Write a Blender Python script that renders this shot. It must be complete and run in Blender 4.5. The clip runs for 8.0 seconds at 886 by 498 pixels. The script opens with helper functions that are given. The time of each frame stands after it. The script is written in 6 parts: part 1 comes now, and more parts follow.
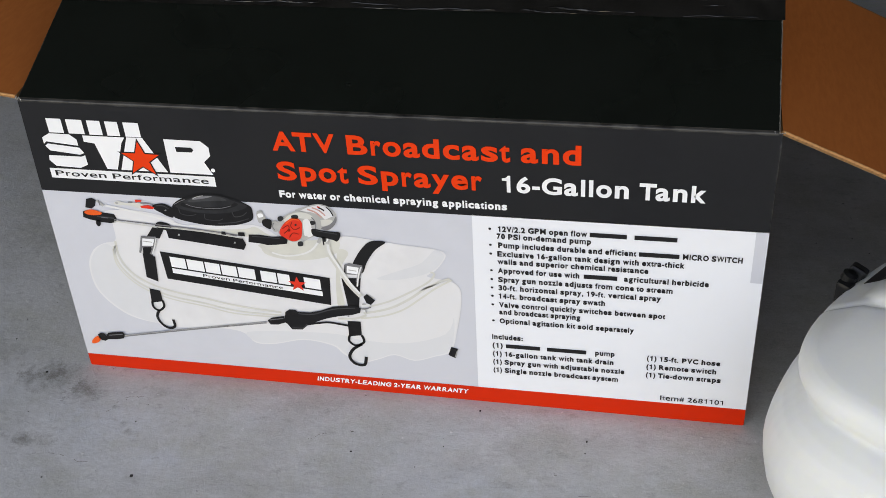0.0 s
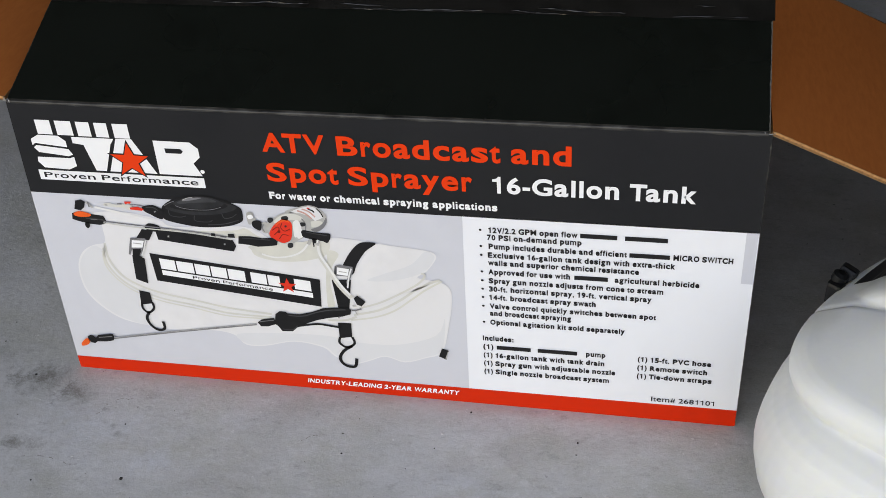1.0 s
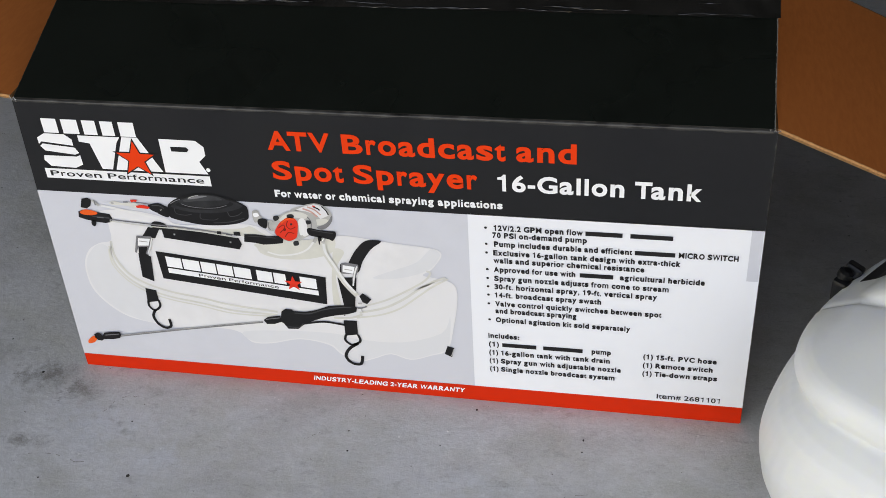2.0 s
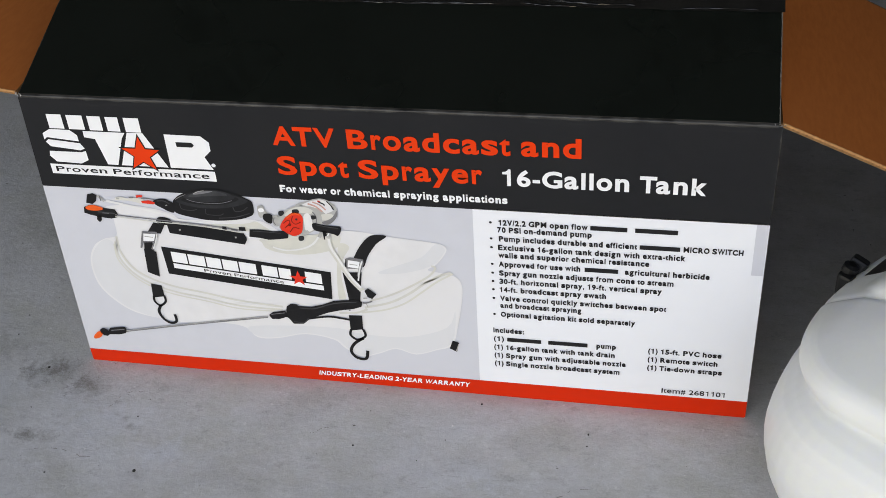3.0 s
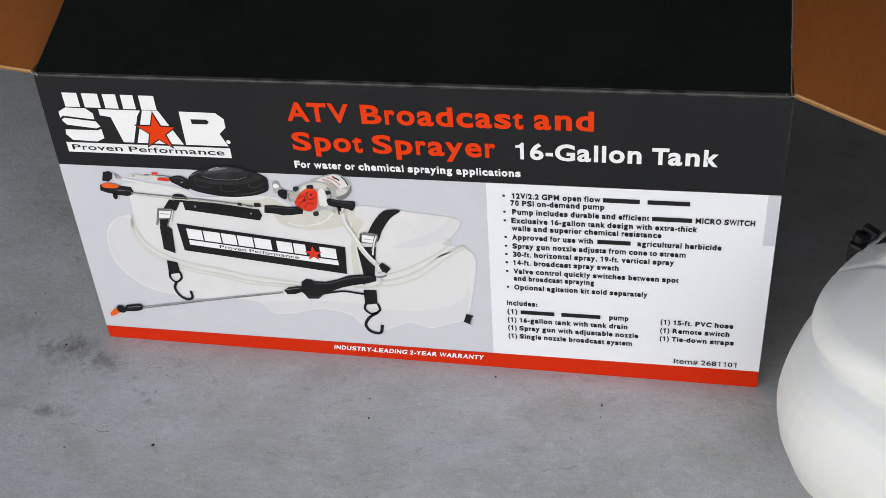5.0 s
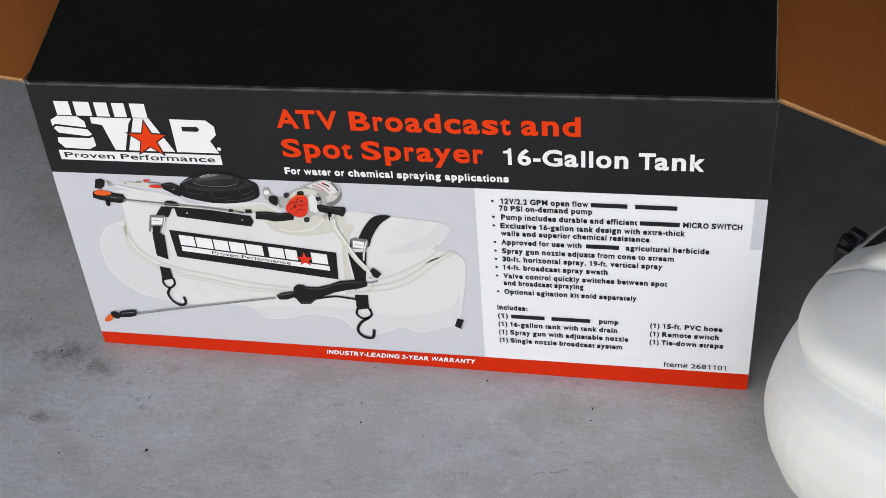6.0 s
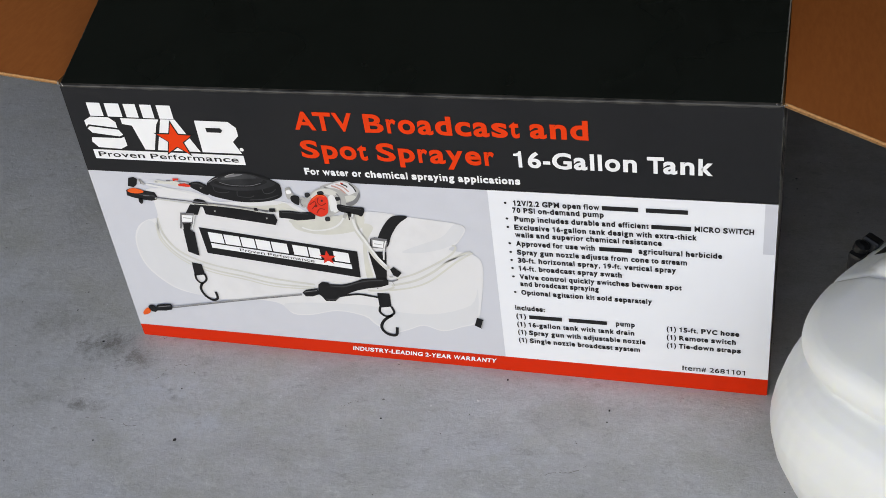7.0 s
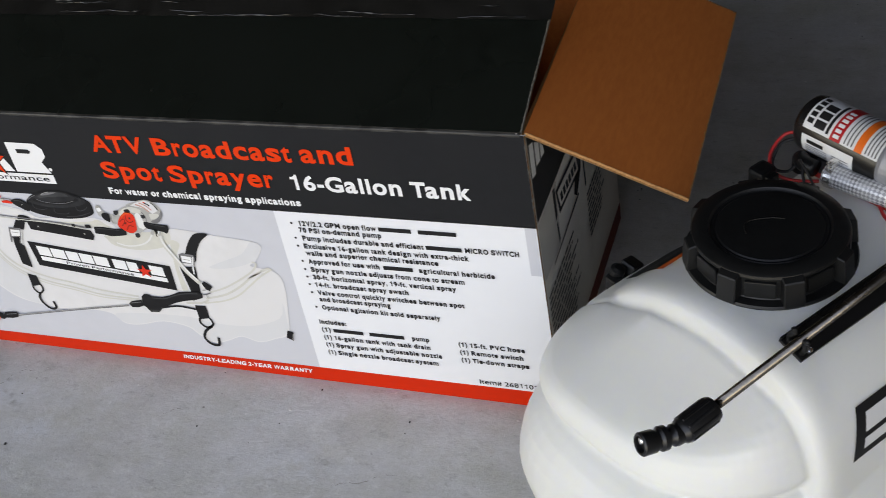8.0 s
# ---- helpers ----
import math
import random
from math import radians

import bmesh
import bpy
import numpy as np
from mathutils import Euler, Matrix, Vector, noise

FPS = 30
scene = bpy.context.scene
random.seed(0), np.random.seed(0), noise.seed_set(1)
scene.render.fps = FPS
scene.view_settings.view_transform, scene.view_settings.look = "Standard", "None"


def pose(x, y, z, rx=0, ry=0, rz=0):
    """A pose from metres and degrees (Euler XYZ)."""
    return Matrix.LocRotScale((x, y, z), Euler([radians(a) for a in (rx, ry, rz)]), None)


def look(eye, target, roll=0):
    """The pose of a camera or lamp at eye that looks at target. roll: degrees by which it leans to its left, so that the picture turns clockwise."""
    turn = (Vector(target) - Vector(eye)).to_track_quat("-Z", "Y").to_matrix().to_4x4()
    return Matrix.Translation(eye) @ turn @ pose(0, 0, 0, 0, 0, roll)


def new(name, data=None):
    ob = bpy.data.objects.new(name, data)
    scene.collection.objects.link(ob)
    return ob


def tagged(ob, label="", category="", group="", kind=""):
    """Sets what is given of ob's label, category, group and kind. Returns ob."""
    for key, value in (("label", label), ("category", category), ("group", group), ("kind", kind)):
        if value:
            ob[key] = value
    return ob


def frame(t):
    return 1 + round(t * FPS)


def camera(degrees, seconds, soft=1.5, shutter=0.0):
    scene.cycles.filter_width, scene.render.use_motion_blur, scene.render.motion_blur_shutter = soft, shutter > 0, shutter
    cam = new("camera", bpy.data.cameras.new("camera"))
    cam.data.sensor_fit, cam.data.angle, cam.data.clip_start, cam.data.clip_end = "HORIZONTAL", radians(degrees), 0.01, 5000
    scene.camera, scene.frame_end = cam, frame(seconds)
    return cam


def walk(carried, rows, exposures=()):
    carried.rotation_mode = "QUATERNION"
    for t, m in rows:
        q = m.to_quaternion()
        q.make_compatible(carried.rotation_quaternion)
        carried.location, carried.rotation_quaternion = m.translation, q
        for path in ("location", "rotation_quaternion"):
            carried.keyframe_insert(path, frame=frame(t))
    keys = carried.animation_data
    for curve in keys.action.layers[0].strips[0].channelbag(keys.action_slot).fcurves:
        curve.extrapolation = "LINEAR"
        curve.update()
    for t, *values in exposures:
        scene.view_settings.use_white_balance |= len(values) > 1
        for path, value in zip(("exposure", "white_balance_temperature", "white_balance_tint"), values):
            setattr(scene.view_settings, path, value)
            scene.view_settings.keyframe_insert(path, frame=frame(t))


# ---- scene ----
cam = camera(39.9, 8.0, soft=0.85, shutter=0.1)
PATH = [
    (0, (0.8323, -1.2258, 1.2352), (0.4718, 0.3201, 0.0179), -3.97),
    (0.3, (0.8352, -1.2272, 1.2336), (0.4772, 0.3128, 0.0088), -3.96),
    (0.5, (0.8364, -1.2274, 1.2328), (0.4810, 0.3164, 0.0124), -3.94),
    (0.8, (0.8354, -1.2251, 1.2323), (0.4873, 0.3225, 0.0142), -3.83),
    (1, (0.8348, -1.2233, 1.2324), (0.4859, 0.3260, 0.0175), -3.80),
    (1.5, (0.8374, -1.2213, 1.2347), (0.4777, 0.3222, 0.0139), -4.04),
    (2.8, (0.8356, -1.2238, 1.2365), (0.4763, 0.3187, 0.0151), -4.28),
    (3, (0.8351, -1.2244, 1.2370), (0.4707, 0.3126, 0.0101), -4.37),
    (3.2, (0.8345, -1.2254, 1.2383), (0.4745, 0.3116, 0.0103), -4.61),
    (3.5, (0.8322, -1.2281, 1.2409), (0.4660, 0.3036, 0.0079), -5.06),
    (3.8, (0.8252, -1.2335, 1.2422), (0.4581, 0.2916, 0.0015), -5.25),
    (4, (0.8222, -1.2366, 1.2424), (0.4531, 0.2788, -0.0090), -5.28),
    (4.2, (0.8220, -1.2385, 1.2420), (0.4520, 0.2780, -0.0083), -5.26),
    (5.3, (0.8271, -1.2464, 1.2388), (0.4595, 0.2704, -0.0118), -5.02),
    (5.5, (0.8295, -1.2473, 1.2391), (0.4604, 0.2677, -0.0128), -5.04),
    (5.8, (0.8365, -1.2466, 1.2435), (0.4774, 0.2742, -0.0048), -5.26),
    (6, (0.8484, -1.2440, 1.2476), (0.4697, 0.2719, -0.0005), -5.65),
    (6.2, (0.8705, -1.2386, 1.2513), (0.4747, 0.2691, -0.0018), -6.34),
    (6.5, (0.9113, -1.2298, 1.2560), (0.4433, 0.2519, -0.0034), -7.55),
    (6.8, (0.9393, -1.2292, 1.2558), (0.4202, 0.2486, 0.0121), -8.37),
    (7, (0.9723, -1.2269, 1.2574), (0.4227, 0.2431, 0.0169), -8.94),
    (7.1, (1.0017, -1.2252, 1.2601), (0.4319, 0.2322, 0.0145), -9.39),
    (7.2, (1.0362, -1.2210, 1.2638), (0.4450, 0.2288, 0.0194), -9.90),
    (7.3, (1.0753, -1.2162, 1.2674), (0.4592, 0.2260, 0.0261), -10.42),
    (7.4, (1.1161, -1.2105, 1.2734), (0.4894, 0.2282, 0.0335), -10.70),
    (7.5, (1.1539, -1.2013, 1.2774), (0.5196, 0.2394, 0.0448), -10.81),
    (7.6, (1.2151, -1.1912, 1.2744), (0.5464, 0.2377, 0.0452), -11.52),
    (7.7, (1.2668, -1.1628, 1.2702), (0.5599, 0.2501, 0.0438), -12.25),
    (7.8, (1.2945, -1.1323, 1.2685), (0.5782, 0.2732, 0.0391), -12.87),
    (7.9, (1.3236, -1.1217, 1.2767), (0.6308, 0.2819, 0.0320), -12.46),
    (8, (1.3418, -1.1180, 1.2835), (0.6859, 0.2908, 0.0240), -11.55),
]
walk(cam, [(t, look(eye, target, roll)) for t, eye, target, roll in PATH], exposures=[(0.0, 2.47, 11000, 22), (8.0, 2.47, 11000, 22)])

# ---- light: the sky's light through the open garage door behind the camera ----
world = bpy.data.worlds.new("sky")
scene.world = world
world.use_nodes = True
wn = world.node_tree.nodes
sky = wn.new("ShaderNodeTexSky")
sky.sky_type, sky.sun_disc, sky.sun_elevation, sky.sun_rotation = "NISHITA", False, radians(42), radians(20)
wn["Background"].inputs["Strength"].default_value = 0.15
world.node_tree.links.new(sky.outputs[0], wn["Background"].inputs["Color"])


# ---- materials ----
def nodes_of(name):
    m = bpy.data.materials.new(name)
    m.use_nodes = True
    n, k = m.node_tree.nodes, m.node_tree.links
    return m, n, k, n["Principled BSDF"]


def mixed(n, k, fac, a, b):
    x = n.new("ShaderNodeMix")
    x.data_type = "RGBA"
    for sock, val in ((x.inputs[0], fac), (x.inputs[6], a), (x.inputs[7], b)):
        if isinstance(val, bpy.types.NodeSocket):
            k.new(val, sock)
        elif isinstance(val, (int, float)):
            sock.default_value = val
        else:
            sock.default_value = (*val, 1)
    return x.outputs[2]


def noisy(n, k, scale, detail=4.0, rough=0.55, stretch=(1, 1, 1), low=0.35, high=0.65):
    co, mp, no, mr = (n.new("ShaderNode" + s) for s in ("TexCoord", "Mapping", "TexNoise", "MapRange"))
    k.new(co.outputs["Object"], mp.inputs[0])
    mp.inputs["Scale"].default_value = stretch
    k.new(mp.outputs[0], no.inputs["Vector"])
    no.inputs["Scale"].default_value, no.inputs["Detail"].default_value, no.inputs["Roughness"].default_value = scale, detail, rough
    k.new(no.outputs[0], mr.inputs[0])
    mr.inputs[1].default_value, mr.inputs[2].default_value = low, high
    return mr.outputs[0]


def bumped(n, k, bsdf, height, strength, distance=0.002):
    b = n.new("ShaderNodeBump")
    b.inputs["Strength"].default_value, b.inputs["Distance"].default_value = strength, distance
    k.new(height, b.inputs["Height"])
    k.new(b.outputs[0], bsdf.inputs["Normal"])


def surface(name, base, rough=0.5, metal=0.0, vary=0.15, scale=40.0, bump=0.05, coat=0.0, gloss=0.5):
    """A plain material with two scales of variation in colour and gloss."""
    m, n, k, b = nodes_of(name)
    fine, broad = noisy(n, k, scale), noisy(n, k, scale / 9, 2)
    dark = tuple(c * (1 - vary) for c in base)
    light = tuple(min(1, c * (1 + vary * 0.6)) for c in base)
    c1 = mixed(n, k, fine, dark, light)
    k.new(mixed(n, k, broad, c1, base), b.inputs["Base Color"])
    r = n.new("ShaderNodeMapRange")
    k.new(broad, r.inputs[0])
    r.inputs[3].default_value, r.inputs[4].default_value = max(0.02, rough - 0.06), min(1, rough + 0.06)
    k.new(r.outputs[0], b.inputs["Roughness"])
    b.inputs["Metallic"].default_value = metal
    b.inputs["Coat Weight"].default_value = coat
    b.inputs["Specular IOR Level"].default_value = gloss
    if bump:
        bumped(n, k, b, fine, bump)
    return m


def scaled(n, k, sock, factor):
    m = n.new("ShaderNodeMath")
    m.operation = "MULTIPLY"
    k.new(sock, m.inputs[0])
    m.inputs[1].default_value = factor
    return m.outputs[0]


def blotch(n, k, x, y, r, ragged, stretch=1.0):
    """A ragged-edged patch of about r metres round (x, y): stains, cool tones and painted brightness."""
    co, mp, ln, mr = (n.new("ShaderNode" + q) for q in ("TexCoord", "Mapping", "VectorMath", "MapRange"))
    k.new(co.outputs["Object"], mp.inputs[0])
    mp.inputs["Location"].default_value = (-x / stretch, -y, 0)
    mp.inputs["Scale"].default_value = (1 / stretch, 1, 0)
    ln.operation = "LENGTH"
    k.new(mp.outputs[0], ln.inputs[0])
    ad = n.new("ShaderNodeMath")
    ad.operation = "MULTIPLY_ADD"
    k.new(ragged, ad.inputs[0])
    ad.inputs[1].default_value = r * 1.7
    k.new(ln.outputs["Value"], ad.inputs[2])
    k.new(ad.outputs[0], mr.inputs[0])
    mr.inputs[1].default_value, mr.inputs[2].default_value, mr.inputs[3].default_value, mr.inputs[4].default_value = r * 0.7, r * 1.5, 1.0, 0.0
    return mr.outputs[0]


# oil and rust stains on the floor: x, y, size, strength, stretch along x
STAINS = ((-0.06, -0.030, 0.055, 0.85, 1.6), (0.004, -0.054, 0.036, 0.85, 1.3), (-0.17, 0.01, 0.07, 0.50, 1.4), (-0.035, -0.160, 0.018, 0.85, 4.2), (-0.11, -0.155, 0.030, 0.40, 1.8), (-0.075, -0.030, 0.020, 0.80, 3.0), (0.098, -0.126, 0.012, 0.60, 0.7), (0.061, -0.083, 0.008, 0.60, 1.8), (0.11, -0.041, 0.028, 0.45, 1.4), (0.087, -0.110, 0.017, 0.55, 0.8), (0.25, -0.20, 0.05, 0.25, 1.8), (0.56, -0.13, 0.05, 0.20, 1.6), (-0.25, 0.30, 0.12, 0.30, 1.2))


def concrete():
    m, n, k, b = nodes_of("concrete")
    cloud = noisy(n, k, 2.3, 4, 0.55, low=0.3, high=0.7)
    mottle = noisy(n, k, 9, 7, 0.68, low=0.32, high=0.68)
    patch = noisy(n, k, 6.1, 9, 0.75, stretch=(1.0, 1.4, 1), low=0.46, high=0.62)
    cool = noisy(n, k, 3.7, 6, 0.6, stretch=(0.7, 1.6, 1), low=0.48, high=0.66)
    speck = noisy(n, k, 95, 7, 0.80, low=0.37, high=0.63)
    grain = noisy(n, k, 330, 4, 0.7, low=0.38, high=0.62)
    drag = noisy(n, k, 42, 8, 0.78, stretch=(0.35, 1.5, 1), low=0.50, high=0.66)
    trowel = noisy(n, k, 90, 5, 0.7, stretch=(0.22, 1.3, 1), low=0.56, high=0.66)
    scratch = noisy(n, k, 150, 6, 0.75, stretch=(0.16, 1.0, 1), low=0.60, high=0.665)
    stain = noisy(n, k, 4.2, 8, 0.72, stretch=(1.0, 1.5, 1), low=0.55, high=0.70)
    ragged = noisy(n, k, 26, 9, 0.80, low=0.30, high=0.70)
    pits = noisy(n, k, 52, 4, 0.65, low=0.695, high=0.72)
    smudge = noisy(n, k, 38, 5, 0.7, stretch=(0.8, 1.3, 1), low=0.57, high=0.67)
    fleck = noisy(n, k, 75, 3, 0.6, low=0.69, high=0.72)
    c = mixed(n, k, cloud, (0.495, 0.495, 0.482), (0.650, 0.647, 0.634))
    c = mixed(n, k, scaled(n, k, mottle, 0.8), c, (0.421, 0.407, 0.392))
    c = mixed(n, k, scaled(n, k, patch, 0.65), c, (0.373, 0.369, 0.302))
    c = mixed(n, k, scaled(n, k, cool, 0.32), c, (0.517, 0.550, 0.603))
    c = mixed(n, k, scaled(n, k, stain, 0.45), c, (0.257, 0.240, 0.215))
    c = mixed(n, k, scaled(n, k, drag, 0.14), c, (0.257, 0.248, 0.230))
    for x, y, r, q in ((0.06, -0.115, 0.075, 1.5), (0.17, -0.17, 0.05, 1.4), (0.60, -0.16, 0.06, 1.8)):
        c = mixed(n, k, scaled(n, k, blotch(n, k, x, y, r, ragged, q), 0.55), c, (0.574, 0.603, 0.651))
    # broad pale patches paint the brighter light nearer the door into the concrete
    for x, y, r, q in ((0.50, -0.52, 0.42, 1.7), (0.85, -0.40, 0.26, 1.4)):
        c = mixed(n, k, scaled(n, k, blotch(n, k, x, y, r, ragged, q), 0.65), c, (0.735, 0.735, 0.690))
    for x, y, r, f, q in STAINS:
        c = mixed(n, k, scaled(n, k, blotch(n, k, x, y, r, ragged, q), f), c, (0.139, 0.126, 0.102))
    c = mixed(n, k, scaled(n, k, smudge, 0.52), c, (0.268, 0.257, 0.240))
    c = mixed(n, k, scaled(n, k, trowel, 0.16), c, (0.689, 0.684, 0.669))
    c = mixed(n, k, scaled(n, k, speck, 0.26), c, (0.316, 0.311, 0.297))
    c = mixed(n, k, scaled(n, k, grain, 0.24), c, (0.669, 0.665, 0.660))
    c = mixed(n, k, scaled(n, k, scratch, 0.40), c, (0.240, 0.235, 0.226))
    c = mixed(n, k, scaled(n, k, fleck, 0.45), c, (0.785, 0.775, 0.756))
    c = mixed(n, k, pits, c, (0.115, 0.107, 0.098))
    k.new(c, b.inputs["Base Color"])
    r = n.new("ShaderNodeMapRange")
    k.new(mottle, r.inputs[0])
    r.inputs[3].default_value, r.inputs[4].default_value = 0.42, 0.60
    k.new(r.outputs[0], b.inputs["Roughness"])
    bumped(n, k, b, speck, 0.30, 0.002)
    return m


def cardboard():
    m, n, k, b = nodes_of("kraft_board")
    fibre = noisy(n, k, 160, 4, 0.6, stretch=(1, 0.25, 1))
    broad = noisy(n, k, 7, 4, 0.6)
    flute = noisy(n, k, 60, 1, 0.4, stretch=(0.05, 1, 1), low=0.3, high=0.7)
    c = mixed(n, k, fibre, (0.520, 0.124, 0.019), (0.590, 0.152, 0.028))
    g = n.new("ShaderNodeMath")
    g.operation = "MULTIPLY"
    k.new(broad, g.inputs[0])
    g.inputs[1].default_value = 0.5
    c = mixed(n, k, g.outputs[0], c, (0.545, 0.136, 0.023))
    k.new(c, b.inputs["Base Color"])
    b.inputs["Roughness"].default_value = 0.8
    bumped(n, k, b, flute, 0.10, 0.0015)
    return m


def poly_tank():
    """Thin milky plastic: part of the light passes through the wall and lights the hollow inside."""
    m, n, k, b = nodes_of("milky_polyethylene")
    cloud = noisy(n, k, 6, 3)
    fine = noisy(n, k, 120, 3)
    colour = mixed(n, k, cloud, (0.865, 0.885, 0.865), (0.90, 0.918, 0.905))
    k.new(colour, b.inputs["Base Color"])
    b.inputs["Roughness"].default_value = 0.36
    b.inputs["Subsurface Weight"].default_value = 0.6
    b.inputs["Subsurface Radius"].default_value = (1.0, 0.95, 0.75)
    b.inputs["Subsurface Scale"].default_value = 0.014
    bumped(n, k, b, fine, 0.04, 0.001)
    through_wall, mix = n.new("ShaderNodeBsdfTranslucent"), n.new("ShaderNodeMixShader")
    k.new(colour, through_wall.inputs["Color"])
    mix.inputs[0].default_value = 0.3
    k.new(b.outputs[0], mix.inputs[1])
    k.new(through_wall.outputs[0], mix.inputs[2])
    out = [q for q in n if q.type == "OUTPUT_MATERIAL"][0]
    k.new(mix.outputs[0], out.inputs["Surface"])
    return m


def braid():
    m, n, k, b = nodes_of("steel_braid")
    co, mp = n.new("ShaderNodeTexCoord"), n.new("ShaderNodeMapping")
    k.new(co.outputs["UV"], mp.inputs[0])
    mp.inputs["Rotation"].default_value = (0, 0, radians(45))
    mp.inputs["Scale"].default_value = (24, 32, 24)
    ch = n.new("ShaderNodeTexChecker")
    k.new(mp.outputs[0], ch.inputs["Vector"])
    ch.inputs["Scale"].default_value = 1.0
    k.new(mixed(n, k, scaled(n, k, noisy(n, k, 55, 3, low=0.35, high=0.6), 0.55), mixed(n, k, ch.outputs["Fac"], (0.22, 0.22, 0.23), (0.84, 0.84, 0.84)), (0.70, 0.70, 0.71)), b.inputs["Base Color"])
    b.inputs["Roughness"].default_value = 0.4
    b.inputs["Metallic"].default_value = 0.3
    bumped(n, k, b, ch.outputs["Fac"], 0.3, 0.001)
    return m


CONCRETE, KRAFT, POLY, BRAID = concrete(), cardboard(), poly_tank(), braid()
kraft_edge = surface("kraft_edge", (0.25, 0.115, 0.040), 0.85, vary=0.35, scale=220)
black_board = surface("black_coated_board", (0.0064, 0.0084, 0.0070), 0.30, vary=0.25, scale=60, bump=0.03, gloss=0.35)
print_black_head = surface("charcoal_print", (0.0098, 0.0104, 0.0118), 0.36, vary=0.12, scale=60, bump=0.02, gloss=0.24)
print_ground = surface("pale_grey_print", (0.495, 0.51, 0.56), 0.40, vary=0.03, scale=30, bump=0.015, gloss=0.22)
print_panel = surface("white_print", (0.68, 0.70, 0.74), 0.40, vary=0.02, scale=30, bump=0.015, gloss=0.22)
print_red_band = surface("red_print", (0.62, 0.022, 0.004), 0.42, vary=0.05, scale=50, bump=0.015, gloss=0.18)
print_white = surface("print_white", (0.72, 0.73, 0.745), 0.42, vary=0.03, scale=25, bump=0, gloss=0.22)
print_milk = surface("print_milk", (0.61, 0.61, 0.625), 0.42, vary=0.05, scale=25, bump=0, gloss=0.22)
print_cream = surface("print_cream", (0.54, 0.535, 0.49), 0.42, vary=0.05, scale=60, bump=0, gloss=0.22)
print_hose = surface("print_hose", (0.53, 0.525, 0.49), 0.42, vary=0.06, scale=60, bump=0, gloss=0.22)
print_shade = surface("print_shade", (0.63, 0.635, 0.635), 0.42, vary=0.06, scale=25, bump=0, gloss=0.22)
print_tint = surface("print_tint", (0.56, 0.57, 0.595), 0.42, vary=0.04, scale=25, bump=0, gloss=0.22)
print_black = surface("print_black", (0.009, 0.009, 0.010), 0.38, vary=0.3, scale=60, bump=0, gloss=0.22)
print_gloss = surface("print_soft_black", (0.022, 0.023, 0.025), 0.38, vary=0.4, scale=50, bump=0, gloss=0.22)
print_dusk = surface("print_dusk", (0.045, 0.047, 0.050), 0.38, vary=0.3, scale=50, bump=0, gloss=0.22)
print_maroon = surface("print_maroon", (0.20, 0.012, 0.006), 0.42, vary=0.2, scale=50, bump=0, gloss=0.22)
print_blush = surface("print_blush", (0.50, 0.27, 0.24), 0.42, vary=0.2, scale=200, bump=0, gloss=0.22)
print_orange = surface("print_orange", (0.80, 0.10, 0.02), 0.42, vary=0.1, scale=60, bump=0, gloss=0.22)
print_red = surface("print_bright_red", (0.72, 0.035, 0.018), 0.42, vary=0.1, scale=60, bump=0, gloss=0.22)
print_grey = surface("print_grey", (0.36, 0.36, 0.35), 0.42, vary=0.4, scale=110, bump=0, gloss=0.22)
print_steel = surface("print_steel", (0.16, 0.16, 0.17), 0.42, vary=0.3, scale=110, bump=0, gloss=0.22)
print_ink = surface("print_ink", (0.011, 0.011, 0.012), 0.45, vary=0.1, scale=60, bump=0, gloss=0.22)
print_title = surface("print_title_red", (0.76, 0.040, 0.006), 0.42, vary=0.04, scale=60, bump=0, gloss=0.18)
side_grey = surface("side_grey_print", (0.58, 0.555, 0.52), 0.42, vary=0.08, scale=20, bump=0.02, gloss=0.22)
crease_sheen_wear = surface("crease_sheen_wear", (0.036, 0.035, 0.033), 0.40, vary=0.9, scale=30, bump=0.3, gloss=0.35)
clear_tape = surface("packing_tape", (0.012, 0.0118, 0.0110), 0.20, vary=0.5, scale=35, bump=0.35)
tape_shine = surface("tape_shine", (0.02, 0.02, 0.019), 0.16, vary=0.3, scale=60, bump=0.1)
kraft_dark = surface("kraft_shadow", (0.17, 0.075, 0.026), 0.9, vary=0.3, scale=200)
wall_paint = surface("wall_paint", (0.085, 0.058, 0.040), 0.7, vary=0.05, scale=8, bump=0.05)
ceiling_paint = surface("ceiling_paint", (0.085, 0.066, 0.050), 0.8, vary=0.04, scale=8, bump=0.05)
earth = surface("driveway_concrete", (0.36, 0.355, 0.345), 0.7, vary=0.15, scale=6, bump=0.1)
black_plastic = surface("black_plastic", (0.0075, 0.0078, 0.008), 0.40, vary=0.25, scale=90, bump=0.08, gloss=0.28)
black_satin = surface("black_satin", (0.008, 0.008, 0.0085), 0.30, vary=0.2, scale=70, bump=0.05)
black_rubber = surface("black_rubber", (0.015, 0.015, 0.016), 0.6, vary=0.2, scale=90, bump=0.06)
steel = surface("stainless_steel", (0.19, 0.165, 0.14), 0.26, metal=1.0, vary=0.25, scale=120, bump=0.05)
bright_steel = surface("zinc_steel", (0.78, 0.78, 0.77), 0.22, metal=0.9, vary=0.2, scale=120, bump=0.05)
cast_grey = surface("cast_grey", (0.30, 0.31, 0.34), 0.45, metal=0.4, vary=0.15, scale=110, bump=0.1)
red_plastic = surface("red_plastic", (0.50, 0.018, 0.012), 0.38, vary=0.15, scale=90, bump=0.04)
red_wire = surface("red_wire", (0.55, 0.03, 0.03), 0.35, vary=0.1, scale=90, bump=0)
